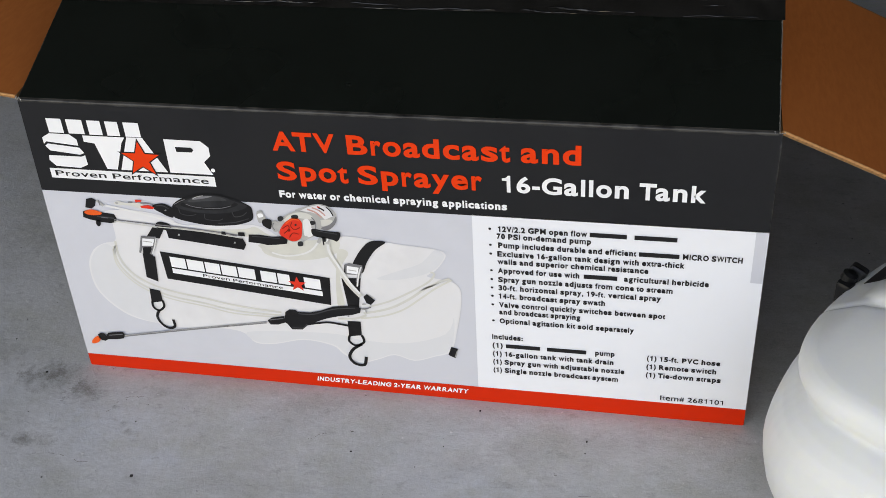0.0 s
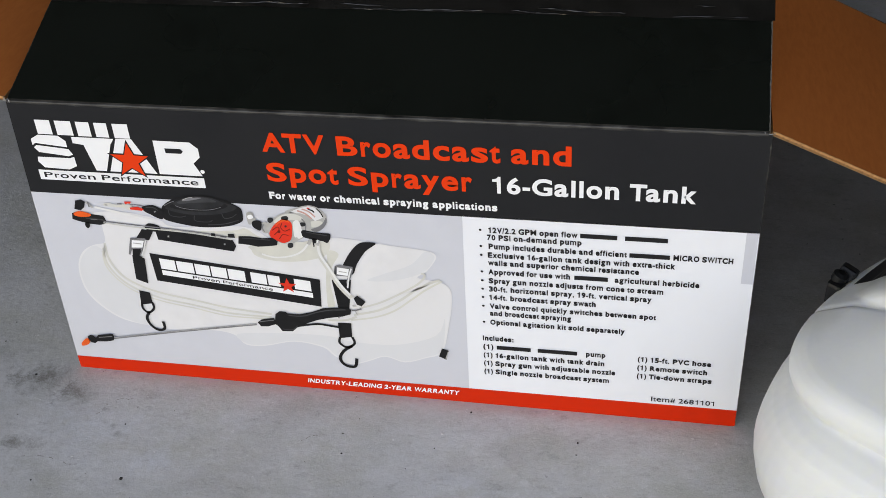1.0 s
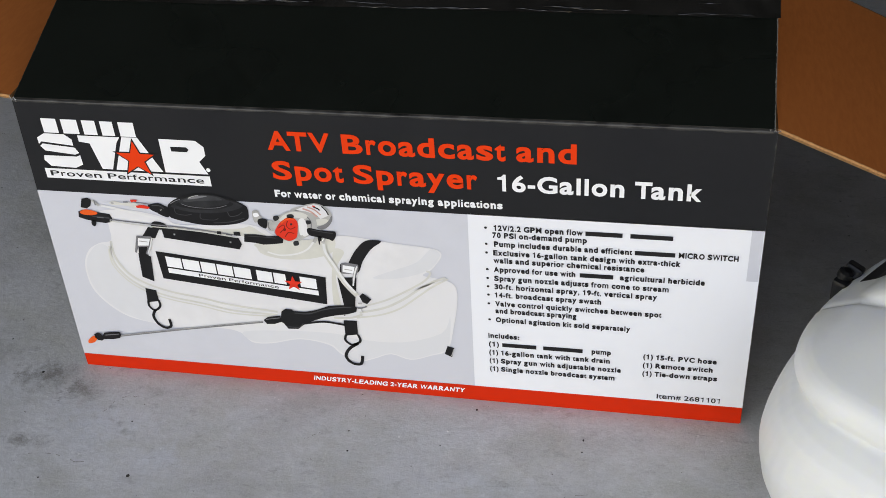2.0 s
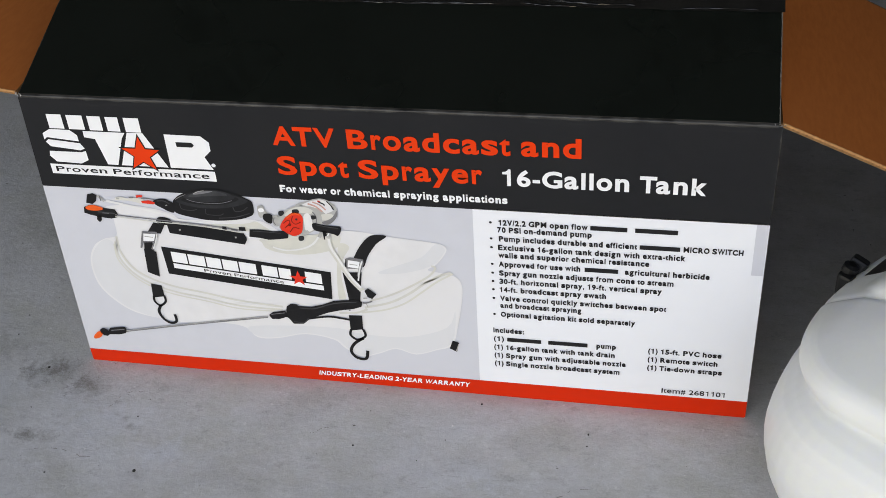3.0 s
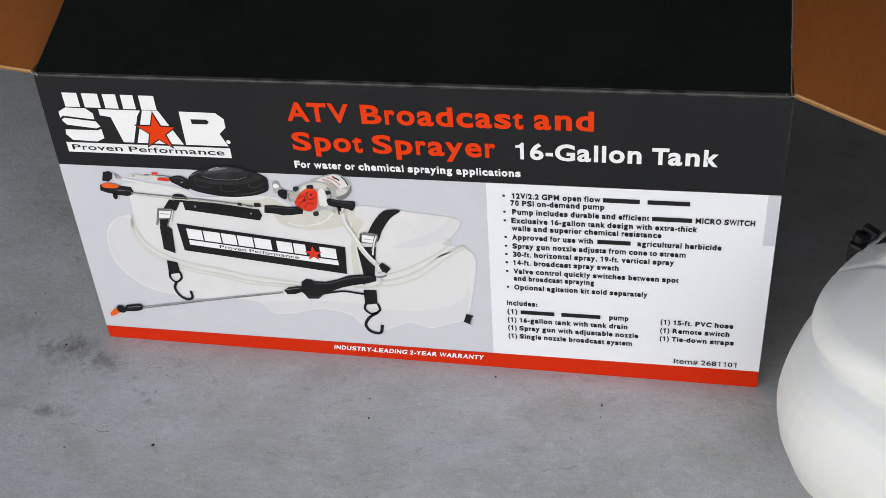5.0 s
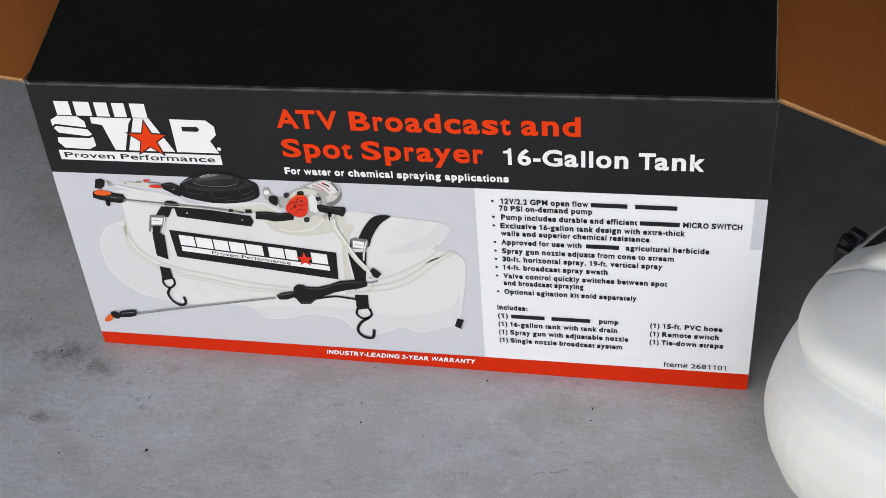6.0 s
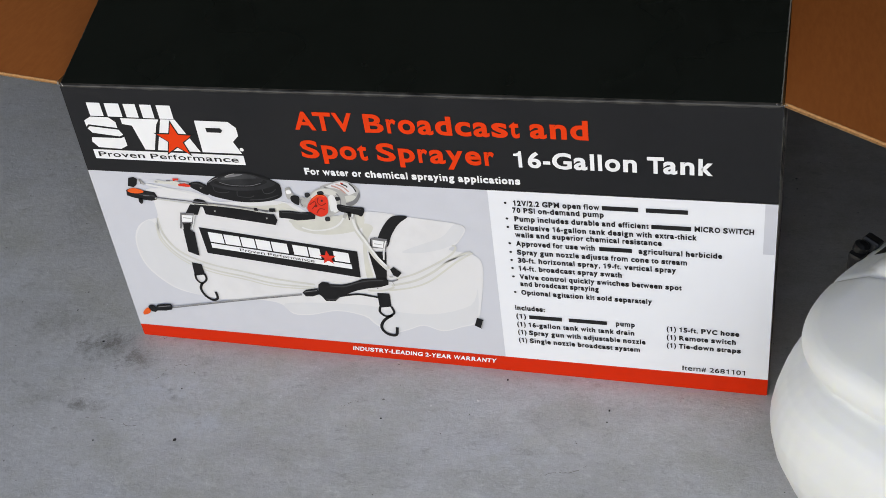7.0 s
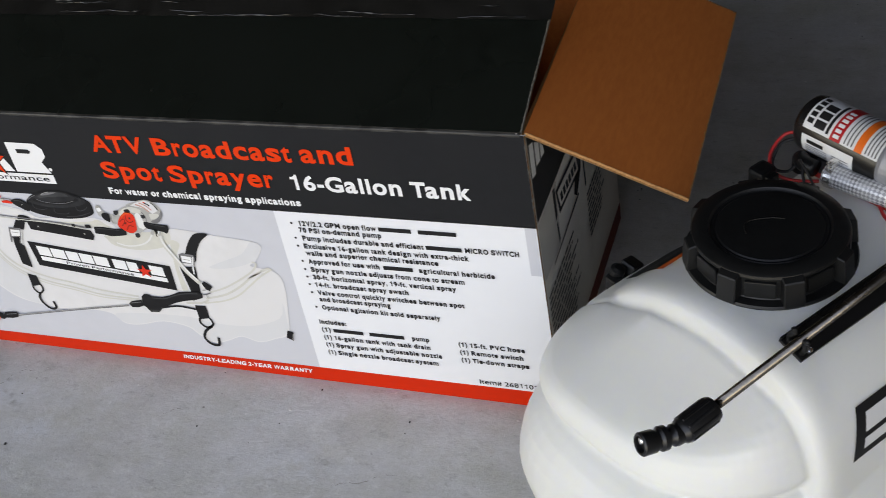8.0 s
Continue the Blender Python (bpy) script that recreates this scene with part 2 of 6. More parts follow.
decal_black = surface("decal_black", (0.012, 0.012, 0.013), 0.36, vary=0.15, scale=60, bump=0, gloss=0.22)
decal_white = surface("decal_white", (0.62, 0.63, 0.64), 0.40, vary=0.05, scale=60, bump=0, gloss=0.22)
decal_orange = surface("decal_orange", (0.75, 0.13, 0.02), 0.40, vary=0.08, scale=60, bump=0, gloss=0.22)
decal_red = surface("decal_red", (0.45, 0.016, 0.02), 0.40, vary=0.08, scale=60, bump=0, gloss=0.22)
decal_grey = surface("decal_grey", (0.12, 0.12, 0.125), 0.45, vary=0.2, scale=90, bump=0, gloss=0.22)
grit_dark = surface("grit_dark", (0.022, 0.020, 0.018), 0.8, vary=0.3, scale=200, bump=0)
crack_grey = surface("crack_grey", (0.27, 0.26, 0.24), 0.85, vary=0.4, scale=90, bump=0)
grit_pale = surface("grit_pale", (0.62, 0.61, 0.59), 0.8, vary=0.2, scale=200, bump=0)


# ---- builders ----
def mesh_of(name, bm, *mats, smooth=False):
    bmesh.ops.recalc_face_normals(bm, faces=bm.faces)
    me = bpy.data.meshes.new(name)
    bm.to_mesh(me)
    bm.free()
    for m in mats:
        me.materials.append(m)
    if smooth:
        for p in me.polygons:
            p.use_smooth = True
    return me


def part(name, bm, mats, parent, label="", smooth=False):
    mats = mats if isinstance(mats, (tuple, list)) else (mats,)
    ob = new(name, mesh_of(name, bm, *mats, smooth=smooth))
    ob.parent = parent
    return tagged(ob, label)


def thing(name, m, label, category, group=""):
    ob = new(name)
    ob.empty_display_size = 0.1
    ob.matrix_world = m
    return tagged(ob, label, category, group)


def boxed(lo, hi, bevel=0.0, segments=2, bm=None):
    bm = bm or bmesh.new()
    r = bmesh.ops.create_cube(bm, size=1.0)
    for v in r["verts"]:
        v.co = [lo[i] + (v.co[i] + 0.5) * (hi[i] - lo[i]) for i in range(3)]
    if bevel:
        es = list({e for v in r["verts"] for e in v.link_edges})
        bmesh.ops.bevel(bm, geom=es, offset=bevel, segments=segments, profile=0.6, affect="EDGES")
    return bm


def slab(corners, thick, bm=None):
    """A sheet from four outer corners, thickened along thick; face 0 is the outer side."""
    bm = bm or bmesh.new()
    a = [bm.verts.new(c) for c in corners]
    t = Vector(thick)
    b = [bm.verts.new(Vector(c) + t) for c in corners]
    outer = bm.faces.new(a)
    inner = bm.faces.new(b[::-1])
    outer.material_index, inner.material_index = 0, 1
    for i in range(4):
        f = bm.faces.new((a[i], b[i], b[(i + 1) % 4], a[(i + 1) % 4]))
        f.material_index = 2
    return bm


def spline(points, steps=6, closed=False):
    """A smooth line through the points."""
    p = [Vector(q) for q in points]
    n, out = len(p), []
    for i in range(n if closed else n - 1):
        a, b, c, d = ((p[(i + j) % n] if closed else p[min(max(i + j, 0), n - 1)]) for j in (-1, 0, 1, 2))
        for s in range(steps):
            t = s / steps
            out.append(0.5 * (2 * b + (c - a) * t + (2 * a - 5 * b + 4 * c - d) * t * t + (3 * b - a - 3 * c + d) * t ** 3))
    if not closed:
        out.append(p[-1])
    return out


def tube(points, radius, sides=10, bm=None, steps=6, closed_ends=True):
    """A round tube along a smooth line; radius is a number or a function of the fraction of the way."""
    bm = bm or bmesh.new()
    pts = spline(points, steps) if len(points) > 2 else [Vector(p) for p in points]
    up, rings = Vector((0.13, 0.21, 0.97)), []
    uv = bm.loops.layers.uv.verify()
    for i, p in enumerate(pts):
        d = (pts[min(i + 1, len(pts) - 1)] - pts[max(i - 1, 0)]).normalized()
        if abs(d.dot(up)) > 0.95:
            up = Vector((0.9, 0.3, 0.1))
        x = d.cross(up).normalized()
        y = d.cross(x)
        r = radius(i / (len(pts) - 1)) if callable(radius) else radius
        rings.append([bm.verts.new(p + r * (math.cos(2 * math.pi * j / sides) * x + math.sin(2 * math.pi * j / sides) * y)) for j in range(sides)])
    for i in range(len(rings) - 1):
        for j in range(sides):
            f = bm.faces.new((rings[i][j], rings[i][(j + 1) % sides], rings[i + 1][(j + 1) % sides], rings[i + 1][j]))
            for lp, (s, t) in zip(f.loops, ((j, i), (j + 1, i), (j + 1, i + 1), (j, i + 1))):
                lp[uv].uv = (s / sides, t / (len(rings) - 1))
    if closed_ends:
        bm.faces.new(rings[0][::-1])
        bm.faces.new(rings[-1])
    return bm


def turned(profile, sides=48, bm=None, m=None):
    """A turned solid about z from (radius, height) pairs, closed at both ends."""
    bm = bm or bmesh.new()
    m = m or Matrix()
    rings = []
    for r, z in profile:
        rings.append([bm.verts.new(m @ Vector((r * math.cos(2 * math.pi * j / sides), r * math.sin(2 * math.pi * j / sides), z))) for j in range(sides)])
    for a, b in zip(rings, rings[1:]):
        for j in range(sides):
            bm.faces.new((a[j], a[(j + 1) % sides], b[(j + 1) % sides], b[j]))
    bm.faces.new(rings[0][::-1])
    bm.faces.new(rings[-1])
    return bm


def autosmooth(ob, angle=35):
    me = ob.data
    bm = bmesh.new()
    bm.from_mesh(me)
    for e in bm.edges:
        e.smooth = len(e.link_faces) == 2 and e.calc_face_angle(0) < radians(angle)
    for f in bm.faces:
        f.smooth = True
    bm.to_mesh(me)
    bm.free()
    return ob


# ---- the garage ----
def structure(name, bm, mats, label, category):
    mats = mats if isinstance(mats, (tuple, list)) else (mats,)
    return tagged(new(name, mesh_of(name, bm, *mats)), label, category, kind="structure")


XL, XR, YF, YB, H = -3.4, 3.0, -0.95, 5.6, 2.7
structure("floor", boxed((XL - 2.2, YF - 5.2, -0.10), (XR + 2.2, YB + 0.2, 0.0)), CONCRETE, "worn grey concrete garage floor with stains and painted-in brightness", "floor")
structure("ground", boxed((-150, -150, -0.40), (150, 150, -0.104)), earth, "pale concrete driveway and ground outside", "ground")
structure("wall_west", boxed((XL - 0.2, YF, 0), (XL, YB, H)), wall_paint, "plain painted garage side wall", "wall")
structure("wall_east", boxed((XR, YF, 0), (XR + 0.2, YB, H)), wall_paint, "plain painted garage side wall", "wall")
structure("wall_north", boxed((XL - 0.2, YB, 0), (XR + 0.2, YB + 0.2, H)), wall_paint, "plain painted garage back wall", "wall")
front = boxed((XL - 0.2, YF - 0.2, 0), (XL + 0.3, YF, H))
boxed((XR - 0.7, YF - 0.2, 0), (XR + 0.2, YF, H), bm=front)
boxed((XL + 0.3, YF - 0.2, 2.15), (XR - 0.7, YF, H), bm=front)
structure("wall_south", front, wall_paint, "painted garage wall around the open door", "wall")
structure("ceiling", boxed((XL - 0.2, YF - 0.2, H), (XR + 0.2, YB + 0.2, H + 0.15)), ceiling_paint, "plain painted garage ceiling", "ceiling")

# ---- the carton ----
W, D, T = 0.952, 0.43, 0.005
ZL, ZR = 0.464, 0.472
BL = -0.012
carton = thing("carton", pose(0, 0, 0), "opened black, white and red printed cardboard carton standing on concrete", "box")
board = (print_panel, KRAFT, kraft_edge)
front_panel = part("front_panel", slab([(BL, 0, 0), (W, 0, 0), (W, 0, ZR), (0, 0, ZL)], (0, T, 0)), board, carton, "printed front of the carton")
left_panel = part("side_panel", slab([(BL, D, 0), (BL, T, 0), (0, T, ZL), (0, D, ZL)], (T, 0, 0)), (side_grey, KRAFT, kraft_edge), carton)
right_panel = part("side_panel", slab([(W, T, 0), (W - 0.001, D, 0), (W - 0.001, D, ZR + 0.004), (W, T, ZR)], (-T, 0, 0)), (side_grey, KRAFT, kraft_edge), carton, "shaded printed end of the carton")
part("back_panel", slab([(W - 0.012, D + T, 0), (BL, D + T, 0), (0, D + T, ZL), (W - 0.012, D + T, ZR)], (0, -T, 0)), (black_board, KRAFT, kraft_edge), carton)
part("bottom_panel", boxed((BL + T, T, 0.001), (W - T, D, 0.006)), KRAFT, carton)
# the top flaps: the long front one leans up and inwards, the ends droop outwards
FY, FZ = 0.197, 0.073
NY, NZ = -FZ / 0.21, FY / 0.21
part("front_flap", slab([(0.003, 0.001, ZL + 0.003), (W - 0.003, 0.001, ZR + 0.003), (W - 0.0015, FY, ZR + FZ), (0.005, FY, ZL + FZ)], (0, -NY * T, -NZ * T)), (black_board, KRAFT, crease_sheen_wear), carton, "black glossy top flap leaning inwards")
part("end_flap", slab([(W + 0.0005, 0.003, ZR + 0.002), (W + 0.19, 0.000, ZR - 0.079), (W + 0.190, D - 0.006, ZR - 0.078), (W - 0.004, D, ZR + 0.0095)], (-0.0018, 0, -T)), (KRAFT, black_board, kraft_edge), carton, "brown kraft end flap hanging open")
part("end_flap", slab([(-0.205, 0.004, ZL + 0.030), (-0.003, 0.003, ZL + 0.004), (-0.003, D, ZL + 0.004), (-0.205, D - 0.004, ZL + 0.030)], (0.0006, 0, -T)), (KRAFT, black_board, kraft_edge), carton, "brown kraft end flap held open")
part("back_flap", slab([(0.006, D + 0.004, ZL + 0.006), (W - 0.006, D + 0.004, ZR + 0.006), (W - 0.006, D + 0.20, ZR - 0.055), (0.006, D + 0.20, ZL - 0.055)], (0, -0.0014, -T)), (KRAFT, black_board, kraft_edge), carton, "brown kraft back flap hanging open")


def wavy_strip(x0, x1, at, width, seed, n=70, lift=0.0015):
    """A crumpled narrow ridge along x; at(x) gives its place."""
    rnd = random.Random(seed)
    bm, rows = bmesh.new(), []
    for i in range(n + 1):
        x = x0 + (x1 - x0) * i / n
        y, z = at(x)
        j = rnd.uniform(0.2, 1.0)
        rows.append([bm.verts.new((x, y - 0.0012, z - width * (0.5 + 0.5 * j))), bm.verts.new((x, y - 0.0022 - lift * j * 0.4, z - width * 0.3)),
                     bm.verts.new((x, y - 0.001, z + lift * j)), bm.verts.new((x, y + 0.003, z + 0.0016))])
    for a, b in zip(rows, rows[1:]):
        for q in range(3):
            bm.faces.new((a[q], b[q], b[q + 1], a[q + 1]))
    return bm


# the strip's grey paints the fold's sheen as well as its scuffs
part("crease", wavy_strip(0.002, W - 0.004, lambda x: (0.0, ZL + 0.001 + (ZR - ZL) * x / W), 0.0045, 3), crease_sheen_wear, carton, "scuffed grey fold line with painted sheen", smooth=True)


def rolled_fold(n=150, steps=7):
    """The rounded, slightly crumpled bend from the front into its flap."""
    rnd = random.Random(9)
    wave = [rnd.uniform(-1, 1) for _ in range(n + 1)]
    bm, rows = bmesh.new(), []
    for i in range(n + 1):
        x, row = 0.003 + (W - 0.008) * i / n, []
        top = ZL + (ZR - ZL) * x / W
        much = 1.0 if x < 0.5 else 0.45
        w = much * (0.5 * wave[i] + 0.3 * wave[max(0, i - 1)] + 0.2 * wave[max(0, i - 2)])
        for j in range(steps + 1):
            a = radians(78) * (j / steps)
            r = 0.0155 + 0.0025 * w
            row.append(bm.verts.new((x, -0.00115 - 0.0003 * w * math.sin(math.pi * j / steps) + r * 0.30 * (1 - math.cos(a)) ** 1.6, top - 0.0148 - 0.003 * w * (1 - j / steps) + r * math.sin(a))))
        rows.append(row)
    for a, b in zip(rows, rows[1:]):
        for j in range(steps):
            bm.faces.new((a[j], b[j], b[j + 1], a[j + 1]))
    return bm


part("rolled_fold", rolled_fold(), print_black_head, carton, "rounded crumpled bend under the flap", smooth=True)


def tape_strip(x0, x1, y0, z0, dy, dz, nx=60, ny=5):
    rnd = random.Random(8)
    bm, rows = bmesh.new(), []
    for i in range(nx + 1):
        x, row = x0 + (x1 - x0) * i / nx, []
        for j in range(ny + 1):
            w = rnd.uniform(0, 0.0009)
            row.append(bm.verts.new((x, y0 + dy * j / ny + NY * (0.0008 + w), z0 + (ZR - ZL) * x / W + dz * j / ny + NZ * (0.0008 + w))))
        rows.append(row)
    for a, b in zip(rows, rows[1:]):
        for j in range(ny):
            bm.faces.new((a[j], b[j], b[j + 1], a[j + 1]))
    return bm


tape = part("tape", tape_strip(0.006, W + 0.001, FY * 0.81, ZL + FZ * 0.81 + 0.001, FY * 0.205, FZ * 0.205), clear_tape, carton, "creased clear packing tape on the flap", smooth=True)

# wrinkles raised in the tape, and the cut end of the brown flap with its fluting
rnd = random.Random(15)
for i in range(22):
    wr = bmesh.new()
    x, f = rnd.uniform(0.02, 0.86), (rnd.uniform(0.83, 0.985) if i % 3 else rnd.choice((0.818, 0.99)))
    n, dx, row0 = rnd.randint(5, 16), rnd.uniform(0.005, 0.012), None
    n = min(n, int((W - 0.01 - x) / dx))
    for j in range(n):
        f = min(0.995, max(0.81, f + rnd.uniform(-0.005, 0.005)))
        h, w = rnd.uniform(0.0001, 0.0006) * (0.3 if j in (0, n - 1) else 1), rnd.uniform(0.0012, 0.0028)
        row = []
        for q, e in ((-w, 0.0), (0.0, h), (w, 0.0)):
            row.append(wr.verts.new((x + j * dx, FY * (f + q) + NY * (0.0022 + e), ZL + 0.001 + (ZR - ZL) * (x + j * dx) / W + FZ * (f + q) + NZ * (0.0022 + e))))
        if row0:
            wr.faces.new((row0[0], row[0], row[1], row0[1]))
            wr.faces.new((row0[1], row[1], row[2], row0[2]))
        row0 = row
    part("wrinkle", wr, tape_shine, tape)
# flat dark triangles paint the shade inside the flutes onto the cut end
fl = bmesh.new()
f = 0.0
while f < 0.985:
    g = f + rnd.uniform(0.008, 0.026)
    p = [Vector((W + 0.0005 + 0.1895 * q, 0.003 - 0.003 * q - 0.0006, ZR + 0.002 - 0.081 * q)) for q in (f, f + (g - f) * rnd.uniform(0.3, 0.7), g)]
    t = Vector((-0.0018, 0, -T))
    lo, hi = rnd.uniform(0.6, 0.85), rnd.uniform(0.2, 0.45)
    fl.faces.new([fl.verts.new(q) for q in (p[0] + t * lo, p[2] + t * lo, p[1] + t * hi)])
    f = g + rnd.uniform(0.0, 0.012)
part("fluting", fl, kraft_dark, carton, "fluting in the cut board with its shade painted dark")



def frayed(p0, p1, across, up, seed, width=0.0022, n=90):
    """A ragged pale lip of torn paper along a cut edge: it reaches unevenly in from the edge and stands a little proud."""
    rnd = random.Random(seed)
    bm, rows = bmesh.new(), []
    p0, p1, across, up = (Vector(q) for q in (p0, p1, across, up))
    for i in range(n + 1):
        p = p0.lerp(p1, i / n)
        w = width * rnd.choice((0.35, 0.5, 0.6, 0.8, 1.0, 1.35))
        rows.append([bm.verts.new(p - across * rnd.uniform(0.0, 0.0007) - up * 0.0022), bm.verts.new(p - across * 0.0002 + up * rnd.uniform(0.0004, 0.0010)), bm.verts.new(p + across * w + up * 0.0004)])
    for a, b in zip(rows, rows[1:]):
        for j in range(2):
            bm.faces.new((a[j], b[j], b[j + 1], a[j + 1]))
    return bm


scuffed_edge = surface("scuffed_edge", (0.15, 0.145, 0.125), 0.7, vary=0.7, scale=160, bump=0.2)
kraft_lip = surface("torn_kraft_lip", (0.46, 0.21, 0.08), 0.9, vary=0.45, scale=300, bump=0.2)
SLOPE = Vector((0.39, 0.0, 0.92))
for p0, p1, across, seed in (((W + 0.19, 0.0, ZR - 0.079), (W + 0.190, D - 0.006, ZR - 0.078), (-1, 0, 0.42), 31), ((W + 0.002, D - 0.0005, ZR + 0.0068), (W + 0.190, D - 0.006, ZR - 0.078), (0, -1, 0), 32),
                             ((W + 0.002, 0.003, ZR + 0.0014), (W + 0.19, 0.0, ZR - 0.079), (0, 1, 0), 33)):
    part("frayed_edge", frayed(p0, p1, across, SLOPE, seed, 0.0014 if seed != 32 else 0.003), kraft_lip, carton, "pale torn edge of the board", smooth=True)
part("frayed_edge", frayed((-0.205, 0.004, ZL + 0.030), (-0.003, 0.003, ZL + 0.004), (0, 1, 0), (0.12, 0, 0.99), 34, 0.0012), kraft_lip, carton, smooth=True)
part("frayed_edge", frayed((W - 0.003, 0.001, ZR + 0.0032), (W - 0.0015, FY, ZR + FZ), (-1, 0, 0), (0, NY, NZ), 35, 0.0013, 120), scuffed_edge, carton, "worn pale edge of the black flap", smooth=True)
part("frayed_edge", frayed((0.003, 0.001, ZL + 0.0032), (0.005, FY, ZL + FZ), (1, 0, 0), (0, NY, NZ), 36, 0.0008, 120), crease_sheen_wear, carton, smooth=True)

chips = bmesh.new()
rnd = random.Random(4)
for i in range(16):
    z, h, w = rnd.uniform(0.335, ZR - 0.01), rnd.uniform(0.002, 0.007), rnd.uniform(0.0003, 0.0009)
    a = [chips.verts.new(p) for p in ((W - w, -0.0012, z), (W + 0.0008, -0.0004, z - 0.001), (W + 0.0008, -0.0004, z + h), (W - w * 0.4, -0.0012, z + h * 0.7))]
    chips.faces.new(a)
for cx, cz, side in ((W, ZR, -1), (0.0, ZL, 1)):
    torn = bmesh.new()
    last = Vector((cx - side * 0.004, -0.001, cz + 0.001))
    for i in range(7):
        a = Vector((cx + side * (-0.003 + 0.0018 * i), rnd.uniform(-0.003, 0.003), cz + rnd.uniform(-0.002, 0.004)))
        b = a + Vector((rnd.uniform(-0.002, 0.002), 0.001, rnd.uniform(0.001, 0.003)))
        torn.faces.new([torn.verts.new(p) for p in (last, a, b)])
        last = a
    bmesh.ops.remove_doubles(torn, verts=torn.verts, dist=0.0001)
    part("torn_corner", torn, print_grey, carton, "torn pale paper at the corner")
part("edge_wear", chips, scuffed_edge, carton, "pale chips where the print is worn off")

# ---- the print on the carton's front ----
SHEAR = 0.0085


def layer_y(layer):
    return -0.0006 - 0.0004 * layer


def flat(name, pts, layer, mat, parent=None, label=""):
    bm = bmesh.new()
    f = bm.faces.new([bm.verts.new((x, layer_y(layer), z)) for x, z in pts])
    if len(pts) > 4:
        edges = list(f.edges)
        bm.faces.remove(f)
        bmesh.ops.triangle_fill(bm, use_beauty=True, edges=edges, normal=(0, -1, 0))
    return part(name, bm, mat, parent or front_panel, label)


def shape(name, mat, layer, pts, smooth):
    if smooth:
        pts = [(p.x, p.y) for p in spline([(x, z, 0) for x, z in pts], 4, True)]
    return flat(name, pts, layer + 1, mat)


def stroke(name, mat, layer, pts, width):
    p = spline([(x, z, 0) for x, z in pts], 6)
    bm, rows = bmesh.new(), []
    for i, q in enumerate(p):
        d = (p[min(i + 1, len(p) - 1)] - p[max(i - 1, 0)]).normalized()
        s = Vector((-d.y, d.x, 0)) * width / 2
        rows.append([bm.verts.new((q.x + k * s.x, layer_y(layer + 1), q.y + k * s.y)) for k in (-1, 1)])
    for a, b in zip(rows, rows[1:]):
        bm.faces.new((a[0], b[0], b[1], a[1]))
    return part(name, bm, mat, front_panel)


# proportions of a bold grotesque, in thousandths of the type size: letters by advance, and by the room beside their stems
ADVANCE = {278: " .,ijlI/", 333: "-()ft:", 389: "r", 500: "z", 556: "#0123456789aceksvxy", 611: "FLTbdghnopqu", 667: "EPSVY", 722: "ABCDHNRU", 778: "GOwQ", 833: "M", 889: "m", 944: "W"}
ADVANCE = {ch: w for w, chars in ADVANCE.items() for ch in chars}
STEM_LEFT, STEM_RIGHT, SLANTED = "BDEFHILMNPRUbhijklmnpru.,:", "HIMNUdghijlmnqu.,:", "AVWYTvwxyft/"
KERN = {"AT": -74, "TA": -74, "Ta": -80, "AV": -70, "Tr": -60, "ay": -12, "LE": 0}
GLYPHS = {}


